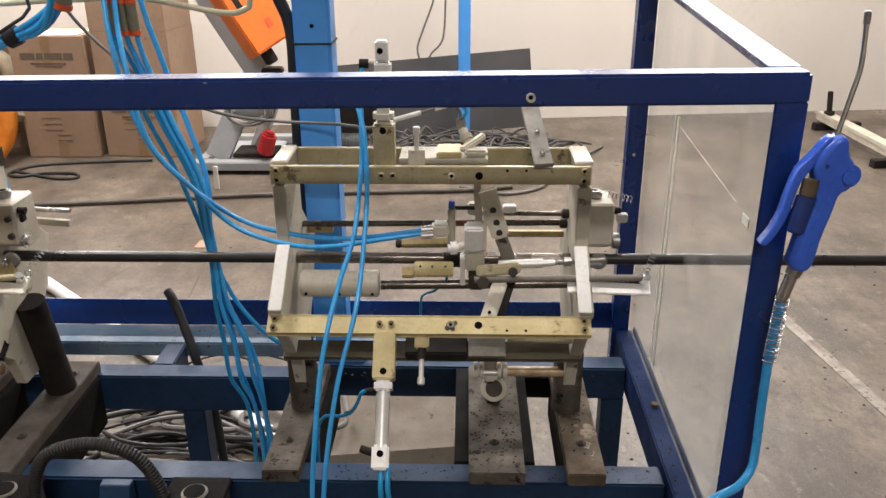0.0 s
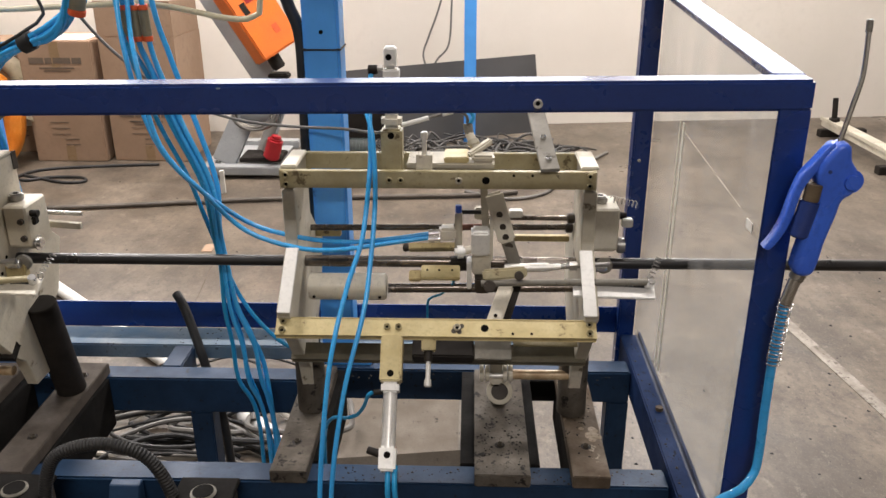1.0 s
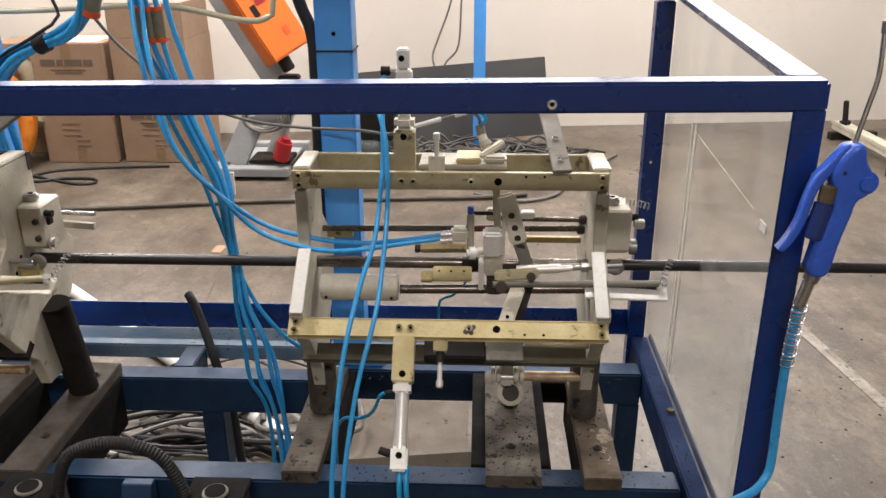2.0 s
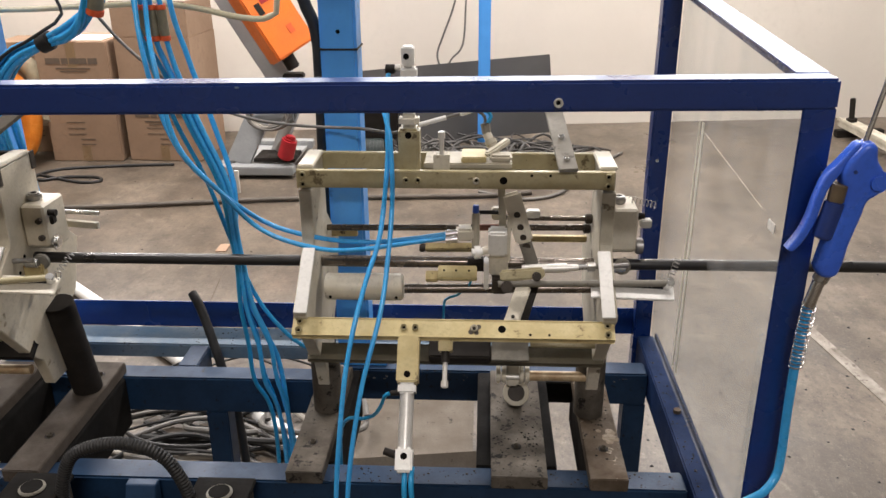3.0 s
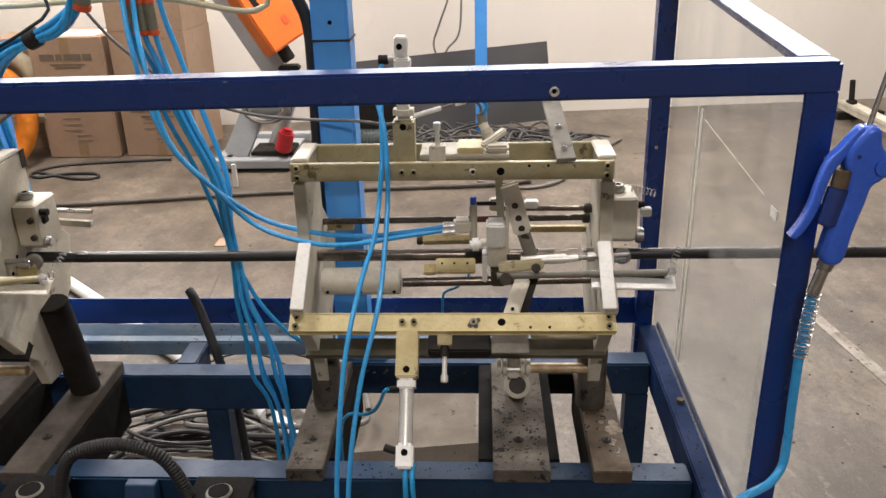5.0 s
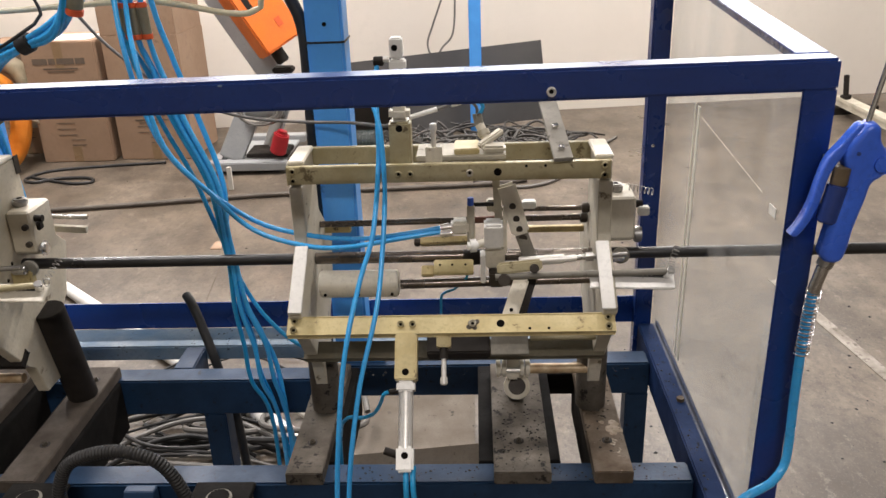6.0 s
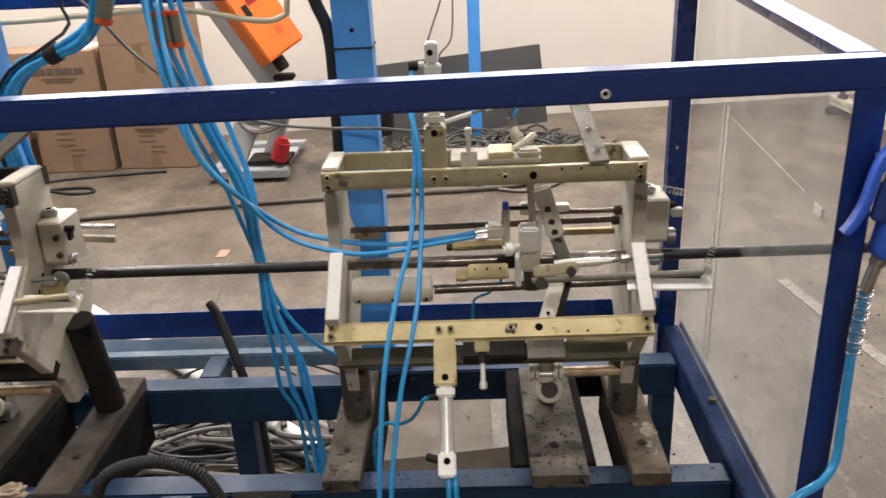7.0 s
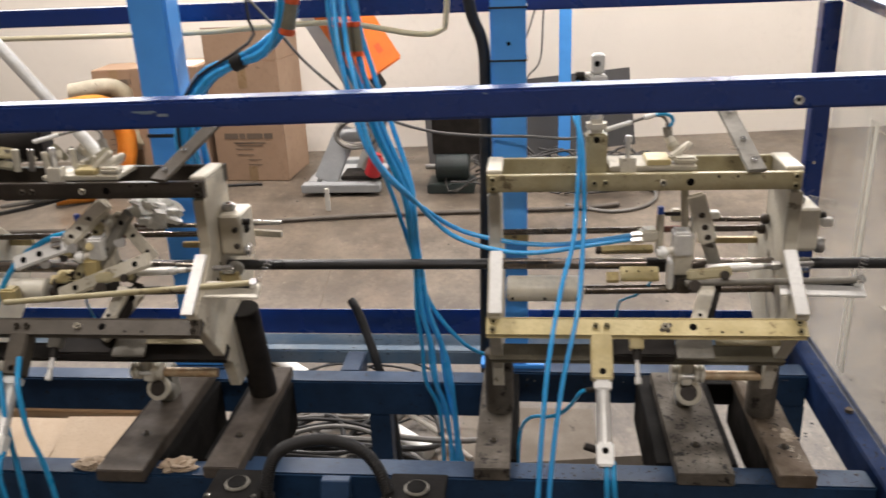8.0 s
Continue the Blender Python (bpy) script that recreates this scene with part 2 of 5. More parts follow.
def concrete():
    m = mat("worn_concrete", (0.095, 0.074, 0.053), (0.058, 0.043, 0.029), 0.42, scale=1.1, bump=0.26, fine=46, spots=(0.058, 0.048, 0.037), spot_amount=0.58, spot_scale=6.5, rough_var=0.16)
    nt = m.node_tree
    b = nt.nodes["Principled BSDF"]
    old = b.inputs["Base Color"].links[0].from_socket
    tc = nt.nodes.new("ShaderNodeTexCoord")
    mp = nt.nodes.new("ShaderNodeMapping")
    mp.inputs["Scale"].default_value = (1.25, 0.8, 1)
    mp.inputs["Rotation"].default_value = (0, 0, 0.12)
    n = nt.nodes.new("ShaderNodeTexNoise")
    n.inputs["Scale"].default_value, n.inputs["Detail"].default_value, n.inputs["Roughness"].default_value = 1.9, 10, 0.74
    r = nt.nodes.new("ShaderNodeMapRange")
    r.inputs["From Min"].default_value, r.inputs["From Max"].default_value = 0.42, 0.74
    x = nt.nodes.new("ShaderNodeMix")
    x.data_type = "RGBA"
    x.inputs[7].default_value = (0.225, 0.182, 0.136, 1)
    nt.links.new(tc.outputs["Object"], mp.inputs["Vector"])
    nt.links.new(mp.outputs[0], n.inputs["Vector"])
    nt.links.new(n.outputs[0], r.inputs["Value"])
    nt.links.new(r.outputs[0], x.inputs[0])
    nt.links.new(old, x.inputs[6])
    n2 = nt.nodes.new("ShaderNodeTexNoise")
    n2.inputs["Scale"].default_value, n2.inputs["Detail"].default_value, n2.inputs["Roughness"].default_value = 7.0, 10, 0.78
    r2 = nt.nodes.new("ShaderNodeMapRange")
    r2.inputs["From Min"].default_value, r2.inputs["From Max"].default_value = 0.5, 0.68
    r2.inputs["To Max"].default_value = 0.85
    y = nt.nodes.new("ShaderNodeMix")
    y.data_type = "RGBA"
    y.inputs[7].default_value = (0.05, 0.04, 0.03, 1)
    nt.links.new(mp.outputs[0], n2.inputs["Vector"])
    nt.links.new(n2.outputs[0], r2.inputs["Value"])
    nt.links.new(r2.outputs[0], y.inputs[0])
    nt.links.new(x.outputs[2], y.inputs[6])
    last = y.outputs[2]
    # grain, scuffs and broad tyre-dulled patches
    for scale, detail, lo, hi, most, tone in ((24.0, 8, 0.5, 0.66, 0.6, (0.045, 0.036, 0.027)), (95.0, 3, 0.55, 0.75, 0.45, (0.25, 0.21, 0.165)), (0.55, 6, 0.45, 0.7, 0.45, (0.06, 0.05, 0.04)), (13.0, 9, 0.58, 0.7, 0.6, (0.26, 0.22, 0.175)), (48.0, 2, 0.66, 0.7, 0.75, (0.03, 0.024, 0.018)), (3.2, 10, 0.56, 0.64, 0.45, (0.055, 0.043, 0.032))):
        g = nt.nodes.new("ShaderNodeTexNoise")
        g.inputs["Scale"].default_value, g.inputs["Detail"].default_value, g.inputs["Roughness"].default_value = scale, detail, 0.7
        k = nt.nodes.new("ShaderNodeMapRange")
        k.inputs["From Min"].default_value, k.inputs["From Max"].default_value, k.inputs["To Max"].default_value = lo, hi, most
        w = nt.nodes.new("ShaderNodeMix")
        w.data_type = "RGBA"
        w.inputs[7].default_value = (*tone, 1)
        nt.links.new(mp.outputs[0], g.inputs["Vector"])
        nt.links.new(g.outputs[0], k.inputs["Value"])
        nt.links.new(k.outputs[0], w.inputs[0])
        nt.links.new(last, w.inputs[6])
        last = w.outputs[2]
    nt.links.new(last, b.inputs["Base Color"])
    return m


CONCRETE = concrete()


def clear_sheet():
    m = bpy.data.materials.new("scratched_clear_sheet")
    m.surface_render_method = "BLENDED"
    m.use_nodes = True
    nt = m.node_tree
    b = nt.nodes["Principled BSDF"]
    out = nt.nodes["Material Output"]
    b.inputs["Base Color"].default_value = (0.8, 0.8, 0.78, 1)
    b.inputs["Roughness"].default_value = 0.12
    tr = nt.nodes.new("ShaderNodeBsdfTransparent")
    tr.inputs[0].default_value = (0.95, 0.955, 0.95, 1)
    mx = nt.nodes.new("ShaderNodeMixShader")
    tc = nt.nodes.new("ShaderNodeTexCoord")
    mp = nt.nodes.new("ShaderNodeMapping")
    mp.inputs["Scale"].default_value = (1, 5, 1.2)
    n = nt.nodes.new("ShaderNodeTexNoise")
    n.inputs["Scale"].default_value, n.inputs["Detail"].default_value = 2.2, 7
    r = nt.nodes.new("ShaderNodeMapRange")
    r.inputs["From Min"].default_value, r.inputs["From Max"].default_value = 0.3, 0.75
    r.inputs["To Min"].default_value, r.inputs["To Max"].default_value = 0.05, 0.18
    nt.links.new(tc.outputs["Object"], mp.inputs["Vector"])
    nt.links.new(mp.outputs[0], n.inputs["Vector"])
    nt.links.new(n.outputs[0], r.inputs["Value"])
    nt.links.new(r.outputs[0], mx.inputs[0])
    nt.links.new(tr.outputs[0], mx.inputs[1])
    nt.links.new(b.outputs[0], mx.inputs[2])
    nt.links.new(mx.outputs[0], out.inputs[0])
    return m


CLEAR = clear_sheet()


# ---- mesh helpers ----
def root(name, x, y, z, label, category, group="", kind=""):
    ob = new(name)
    ob.empty_display_size = 0.05
    ob.location = (x, y, z)
    return tagged(ob, label, category, group, kind)


def part(name, bm, material, parent=None, label="", smooth=False):
    """Links a bmesh in world metres as one mesh object under a thing or a part."""
    me = bpy.data.meshes.new(name)
    bmesh.ops.recalc_face_normals(bm, faces=bm.faces)
    bm.to_mesh(me)
    bm.free()
    me.materials.append(material)
    if smooth:
        for p in me.polygons:
            p.use_smooth = True
        me.set_sharp_from_angle(angle=radians(38))
    ob = new(name, me)
    if parent is not None:
        ob.parent = parent
        if parent.data is None:
            ob.matrix_parent_inverse = Matrix.Translation(parent.location).inverted()
    if label:
        tagged(ob, label)
    return ob


def box(x0, x1, y0, y1, z0, z1, bevel=0.002, bm=None, m=None):
    bm = bm or bmesh.new()
    t = bmesh.new()
    bmesh.ops.create_cube(t, size=1.0)
    for v in t.verts:
        v.co = Vector(((x0 + x1) / 2 + v.co.x * (x1 - x0), (y0 + y1) / 2 + v.co.y * (y1 - y0), (z0 + z1) / 2 + v.co.z * (z1 - z0)))
    if bevel:
        bmesh.ops.bevel(t, geom=t.edges[:], offset=min(bevel, 0.3 * min(abs(x1 - x0), abs(y1 - y0), abs(z1 - z0))), segments=2, affect="EDGES")
    if m is not None:
        t.transform(m)
    return join(bm, t)


def join(bm, t):
    me = bpy.data.meshes.new("tmp")
    t.to_mesh(me)
    t.free()
    bm.from_mesh(me)
    bpy.data.meshes.remove(me)
    return bm


def axes(a, b, up=(0, 0, 1)):
    """Matrix whose z runs from a to b and whose origin is a."""
    d = (Vector(b) - Vector(a)).normalized()
    u = Vector(up)
    if abs(d.dot(u)) > 0.98:
        u = Vector((0, 1, 0))
    x = u.cross(d).normalized()
    y = d.cross(x)
    return Matrix.Translation(a) @ Matrix((x, y, d)).transposed().to_4x4()


def rod(a, b, r, seg=20, bm=None, r2=None, bevel=0.0):
    bm = bm or bmesh.new()
    t = bmesh.new()
    length = (Vector(b) - Vector(a)).length
    bmesh.ops.create_cone(t, cap_ends=True, segments=seg, radius1=r, radius2=r if r2 is None else r2, depth=length)
    bmesh.ops.translate(t, verts=t.verts, vec=(0, 0, length / 2))
    if bevel:
        rim = [e for e in t.edges if len(e.link_faces) == 2 and any(len(f.verts) > 4 for f in e.link_faces)]
        bmesh.ops.bevel(t, geom=rim, offset=bevel, segments=2, affect="EDGES")
    t.transform(axes(a, b))
    return join(bm, t)


def bar(a, b, w, h, bevel=0.0015, bm=None, up=(0, 0, 1)):
    """A flat bar from a to b, w across and h along up."""
    length = (Vector(b) - Vector(a)).length
    return box(-w / 2, w / 2, -h / 2, h / 2, 0, length, bevel, bm, axes(a, b, up))


def prism(profile, x0, x1, bevel=0.002, bm=None):
    """A plate with its outline in (y, z), from x0 to x1."""
    bm = bm or bmesh.new()
    t = bmesh.new()
    f = t.faces.new([t.verts.new((x0, y, z)) for y, z in profile])
    e = bmesh.ops.extrude_face_region(t, geom=[f])
    bmesh.ops.translate(t, verts=[v for v in e["geom"] if isinstance(v, bmesh.types.BMVert)], vec=(x1 - x0, 0, 0))
    bmesh.ops.recalc_face_normals(t, faces=t.faces)
    if bevel:
        bmesh.ops.bevel(t, geom=t.edges[:], offset=bevel, segments=1, affect="EDGES")
    return join(bm, t)


def smoothline(points, step=0.02):
    p = [Vector(q) for q in points]
    p = [2 * p[0] - p[1]] + p + [2 * p[-1] - p[-2]]
    out = []
    for i in range(1, len(p) - 2):
        n = max(2, int((p[i + 1] - p[i]).length / step))
        for k in range(n):
            t = k / n
            a, b, c, d = p[i - 1], p[i], p[i + 1], p[i + 2]
            out.append(0.5 * ((2 * b) + (c - a) * t + (2 * a - 5 * b + 4 * c - d) * t * t + (3 * b - 3 * c + d - a) * t ** 3))
    out.append(p[-2])
    return out


def sweep(points, r, seg=10, step=0.02, bm=None, ribs=0.0, pitch=0.006):
    """A round tube along a smooth line; ribs: depth of corrugation."""
    bm = bm or bmesh.new()
    line = smoothline(points, min(step, pitch / 2) if ribs else step)
    side = None
    rings = []
    for i, c in enumerate(line):
        d = (line[min(i + 1, len(line) - 1)] - line[max(i - 1, 0)]).normalized()
        if side is None:
            side = d.orthogonal().normalized()
        side = (side - d * side.dot(d)).normalized()
        other = d.cross(side)
        rad = r - (ribs if ribs and i % 2 else 0)
        rings.append([bm.verts.new(c + rad * (math.cos(a) * side + math.sin(a) * other)) for a in (2 * math.pi * k / seg for k in range(seg))])
    for p, q in zip(rings, rings[1:]):
        for k in range(seg):
            bm.faces.new((p[k], p[(k + 1) % seg], q[(k + 1) % seg], q[k]))
    bm.faces.new(rings[0][::-1])
    bm.faces.new(rings[-1])
    return bm


def coil(a, b, r, turns, wire, bm=None):
    m = axes(a, b)
    length = (Vector(b) - Vector(a)).length
    n = int(turns * 14)
    pts = [m @ Vector((r * math.cos(2 * math.pi * turns * k / n), r * math.sin(2 * math.pi * turns * k / n), length * k / n)) for k in range(n + 1)]
    return sweep(pts, wire, 6, 10.0, bm)


def socket_screw(name, p, d, r, parent, material=None):
    """A hexagon-socket cap screw with a recessed socket; its head stands along d."""
    p, d = Vector(p), Vector(d).normalized()
    bm = rod(p, p + d * r * 1.0, r, 16, bevel=r * 0.15)
    top = max(bm.faces, key=lambda f: f.calc_center_median().dot(d))
    bmesh.ops.inset_region(bm, faces=[top], thickness=r * 0.38)
    bmesh.ops.translate(bm, verts=top.verts[:], vec=-d * r * 0.7)
    # The socket floor is near black, with the recess's shade in its colour.
    top.material_index = 1
    ob = part(name, bm, material or STEEL, parent, smooth=True)
    ob.data.materials.append(HOLE)
    return ob


# ---- the hall ----
def quad(x0, x1, y0, y1, z0, z1, name, material, label, category):
    ob = part(name, box(x0, x1, y0, y1, z0, z1, 0), material)
    return tagged(ob, label, category, kind="structure")


quad(-14, 14, -8, 12, -0.2, 0.0, "floor", CONCRETE, "worn stained grey brown concrete factory floor", "floor")
WALL = Matrix.Translation((0, 7.2, 0)) @ pose(0, 0, 0, 0, 0, 6.5)
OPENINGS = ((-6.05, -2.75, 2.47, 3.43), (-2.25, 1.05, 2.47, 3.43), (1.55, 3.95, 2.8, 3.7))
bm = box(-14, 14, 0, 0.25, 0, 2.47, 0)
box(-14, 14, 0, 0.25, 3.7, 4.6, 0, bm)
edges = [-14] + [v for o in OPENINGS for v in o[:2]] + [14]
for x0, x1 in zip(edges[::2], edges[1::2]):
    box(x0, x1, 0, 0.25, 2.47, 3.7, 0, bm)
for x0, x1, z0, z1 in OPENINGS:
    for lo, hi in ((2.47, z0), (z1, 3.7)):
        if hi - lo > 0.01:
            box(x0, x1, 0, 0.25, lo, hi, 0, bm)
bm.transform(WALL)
tagged(part("wall_north", bm, WALLP), "cream painted plaster wall of the factory hall", "wall", kind="structure")
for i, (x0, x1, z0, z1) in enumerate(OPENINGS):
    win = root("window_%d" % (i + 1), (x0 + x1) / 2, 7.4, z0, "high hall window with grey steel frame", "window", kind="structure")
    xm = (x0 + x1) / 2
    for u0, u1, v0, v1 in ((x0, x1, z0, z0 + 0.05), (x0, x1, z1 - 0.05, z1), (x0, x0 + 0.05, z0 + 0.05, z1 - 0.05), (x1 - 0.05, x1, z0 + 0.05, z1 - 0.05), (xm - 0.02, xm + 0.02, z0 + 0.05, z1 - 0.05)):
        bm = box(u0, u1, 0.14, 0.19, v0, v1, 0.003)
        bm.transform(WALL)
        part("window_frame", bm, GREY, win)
quad(-12.25, -12, -6.5, 10, 0, 4.6, "wall_west", WALLP, "cream painted plaster side wall", "wall")
quad(12, 12.25, -6.5, 10, 0, 4.6, "wall_east", WALLP, "cream painted plaster side wall", "wall")
quad(-12, 12, -6.5, -6.25, 0, 4.6, "wall_south", WALLP, "cream painted plaster wall behind the machine", "wall")
quad(-12.3, 12.3, -6.6, 10, 4.6, 4.8, "ceiling", CEILP, "pale painted hall ceiling", "ceiling")
line = part("floor_marking", box(-0.028, 0.028, -1.6, 0.5, 0.0, 0.004, 0), LINEP)
line.matrix_basis = Matrix.Translation((1.53, 3.22, 0)) @ pose(0, 0, 0, 0, 0, 9)
tagged(line, "worn white painted line on the concrete floor", "floor line", kind="structure")


joint = part("floor_joint", box(-0.0022, 0.0022, -1.2, 0.5, 0.0, 0.002, 0), OLDCARD)
joint.matrix_basis = Matrix.Translation((-1.33, 3.85, 0)) @ pose(0, 0, 0, 0, 0, 6.5)
tagged(joint, "dark hairline joint in the concrete floor", "floor joint", kind="structure")


# ---- machine table and guard ----
table = root("machine_table", -0.4, 1.5, 0, "blue painted square tube machine table with black cross beams", "machine table")
part("front_rail", box(-3.2, -0.868, 1.294, 1.350, 0.627, 0.727, 0.004), BLUE, table)
part("front_rail", box(-0.866, 0.424, 1.311, 1.372, 0.627, 0.727, 0.004), BLUE, table)
part("middle_rail", box(-3.2, -0.312, 1.681, 1.739, 0.636, 0.73, 0.004), BLUE, table)
part("middle_rail", box(-0.310, 0.424, 1.737, 1.797, 0.645, 0.73, 0.004), BLUE, table)
part("rear_rail", box(-3.2, 0.28, 1.845, 1.945, 0.69, 0.73, 0.004), RAILTOP, table, "worn pale blue flat rail")
part("rear_upstand", box(-3.2, 0.424, 1.947, 1.953, 0.728, 0.802, 0.001), NAVY, table, "dark blue steel upstand")
for x in (-2.9, -1.76, -0.641, 0.372):
    y, z = (1.683, 0.636) if x < -0.31 else (1.739, 0.645)
    part("leg", box(x, x + 0.053, y, y + 0.054, 0.0, z, 0.003), BLUE, table)
    part("leg", box(x, x + 0.053, 1.313, 1.362, 0.0, 0.627, 0.003), BLUE, table)
for x0, x1, y in ((-1.9, -1.85, 1.74), (-1.16, -1.01, 1.74), (-0.72, -0.67, 1.74), (0.2, 0.25, 1.798)):
    part("tie_rail", box(x0, x1, y, 1.844, 0.65, 0.729, 0.003), BLUE, table)

guard = root("machine_guard", 0, 1.5, 0, "navy blue square tube guard frame with one clear sheet", "machine guard")
bm = box(-3.2, 0.474, -0.0205, 0.0205, -0.0205, 0.0205, 0.004)
bm.transform(Matrix.Translation((0, 1.0855, 1.534)) @ pose(0, 0, 0, 0, -0.6, 0))
part("front_top_rail", bm, NAVY, guard)
bm = box(0.431, 0.473, 1.0655, 1.0705, 0.0, 1.5215, 0.002)
box(0.468, 0.473, 1.0707, 1.107, 0.0, 1.5185, 0.002, bm)
part("front_post", bm, NAVY, guard)
part("rear_post", box(0.417, 0.459, 1.909, 1.951, 0.0, 1.58, 0.004), NAVY, guard)
bm = bar((0.4525, 1.108, 1.558), (0.4525, 1.951, 1.6155), 0.044, 0.003, 0.001)
bar((0.472, 1.108, 1.5375), (0.472, 1.951, 1.595), 0.005, 0.0345, 0.0015, bm)
part("side_top_rail", bm, NAVY, guard, "navy steel angle rail with glossy top")
part("rear_top_rail", box(-3.2, 0.416, 1.911, 1.951, 1.581, 1.622, 0.004), NAVY, guard)
part("side_bottom_rail", box(0.4255, 0.469, 1.108, 1.908, 0.66, 0.745, 0.003), DIRTYNAVY, guard)
part("side_lip", box(0.470, 0.476, 1.108, 1.908, 0.70, 0.752, 0.001), DIRTYNAVY, guard)
part("clear_sheet", prism([(1.073, 0.75), (1.908, 0.75), (1.908, 1.606), (1.073, 1.55)], 0.4605, 0.4645, 0.0005), CLEAR, guard, "scratched clear plastic guard sheet").visible_shadow = False
part("sheet_crack", bar((0.4602, 1.641, 1.351), (0.4602, 1.245, 1.325), 0.0007, 0.0005, 0), PALE, guard, "fine crack line")
part("clear_strip", box(0.4572, 0.4592, 1.073, 1.165, 0.75, 1.15, 0.0004), CLEAR, guard, "second clear strip over the sheet").visible_shadow = False
part("sheet_bead", box(0.4655, 0.4675, 1.684, 1.692, 0.785, 1.36, 0.0005), LIGHTCAST, guard, "thin pale edge strip")
part("sheet_bead", box(0.4655, 0.4675, 1.652, 1.669, 0.785, 1.36, 0.0005), LIGHTCAST, guard, "thin pale edge strip")
part("sticker", box(0.4555, 0.4568, 1.168, 1.196, 1.31, 1.325, 0), PAPER, guard, "small white label")
socket_screw("rail_screw", (0.12, 1.0645, 1.528), (0, -1, 0), 0.0062, guard, ALU)
for x0, x1, z0, z1 in ((-0.81, -0.775, 1.5295, 1.532), (-0.772, -0.757, 1.5235, 1.5275), (-0.80, -0.78, 1.5275, 1.529), (-0.3, -0.295, 1.545, 1.547)):
    part("scratch", box(x0, x1, 1.0638, 1.0648, z0, z1, 0), RAILTOP, guard, "pale paint scratch")
for y in (1.555,):
    bm = rod((0.452, y, 0.745), (0.452, y, 0.753), 0.0085, 6)
    part("rail_bolt", bm, FOOTRUST, guard, "rusty hexagon bolt head")
for z in (1.21, 1.40):
    part("rivet", rod((0.434, 1.9095, z), (0.434, 1.906, z), 0.004, 12, bevel=0.001), CHROME, guard)

# blue columns
def column(x0, x1, y0, y1, top, label, foot=0.0):
    r = root("column", (x0 + x1) / 2, (y0 + y1) / 2, foot, label, "column", "light blue columns")
    part("shaft", box(x0, x1, y0, y1, foot + 0.012, top, 0.006), SKY, r)
    part("base_plate", box(x0 - 0.04, x1 + 0.04, y0 - 0.003, y1 + 0.003, foot, foot + 0.012, 0.002), SKY, r)
    return r


col = column(-0.322, -0.244, 1.757, 1.835, 3.2, "light blue steel column behind the machine with cable ties", 0.7305)
part("cable_tie", box(-0.3245, -0.2415, 1.7545, 1.8375, 1.488, 1.492, 0.001), RUBBER, col)
part("cable_tie", box(-0.3245, -0.2415, 1.7545, 1.8375, 1.60, 1.604, 0.001), RUBBER, col)
part("bolt_hole", rod((-0.282, 1.7572, 1.5265), (-0.282, 1.756, 1.5265), 0.0045, 12), HOLE, col)
col = column(-1.13, -1.04, 1.757, 1.835, 3.2, "light blue steel column with a black band behind the machine", 0.7305)
part("band", box(-1.1325, -1.0375, 1.7545, 1.8375, 1.335, 1.343, 0.001), RUBBER, col)
column(-0.02, 0.07, 6.28, 6.36, 4.58, "light blue steel column near the back wall")

# the extruded pipe that runs through the modules
CY, CZ = 1.51, 1.112
tube_run = root("extruded_pipe", 0, CY, CZ, "long black extruded plastic pipe running through the machine", "pipe")
part("pipe", rod((-4.0, CY, CZ - 0.003), (3.2, CY, CZ + 0.004), 0.0112, 24), EXTRUSION, tube_run, smooth=True)

AX = Vector((0, -0.80, -0.60))     # outward axis of the lower unit
LV = Vector((0, 0.60, -0.80))      # across it, towards the rear


def unit_bars(m, dx, c_front, c_rear, out, across, mat_front, mat_rear, tall=0.033):
    """Two flat side bars, 580 long, of a clamping unit."""
    for c, ma, nm in ((c_front, mat_front, "front_bar"), (c_rear, mat_rear, "rear_bar")):
        c = Vector((dx, *c))
        bm = bmesh.new()
        t = bmesh.new()
        bmesh.ops.create_cube(t, size=1.0)
        x = Vector((1, 0, 0))
        for v in t.verts:
            k = v.co.copy()
            v.co = c + x * (k.x * 0.582 - 0.028) + Vector(out) * k.y * tall + Vector(across) * k.z * 0.014
        bmesh.ops.bevel(t, geom=t.edges[:], offset=0.0015, segments=2, affect="EDGES")
        p = part(nm, join(bm, t), ma, m)
        if nm == "front_bar":
            n = -Vector(across)
            face = c + n * 0.007
            o = Vector(out)
            for ex in (-0.308, 0.252):
                for k in (-0.009, 0.009):
                    socket_screw("screw", face + x * ex + o * k, n, 0.0064, p, OLIVE if mat_front in (OLIVE, CREAM) else GRIMEBAR)
            for ex in (-0.116, -0.095):
                socket_screw("screw", face + x * ex, n, 0.0062, p, OLIVE if mat_front in (OLIVE, CREAM) else GRIMEBAR)
            socket_screw("stop_screw", face + x * 0.012, n, 0.0065, p, PALE)
            if mat_front is CREAM:
                for k, (gx, go, gr) in enumerate(((0.0, 0.0, 0.0082), (0.008, -0.004, 0.0046), (-0.006, 0.006, 0.005), (0.004, 0.008, 0.0042))):
                    g = face + x * (0.012 + gx) + o * go
                    part("grease_spot", rod(g - n * 0.001, g + n * (0.0003 + 0.0001 * k), gr, 14), GRIMEBAR, p)
            part("hole", rod(face + x * 0.062 + n * 0.0006, face + x * 0.062 - n * 0.002, 0.0072, 16), HOLE, p)
            for ex in (0.113, 0.147):
                part("small_hole", rod(face + x * ex + o * 0.010 + n * 0.0005, face + x * ex + o * 0.010 - n * 0.002, 0.0026, 10), HOLE, p)


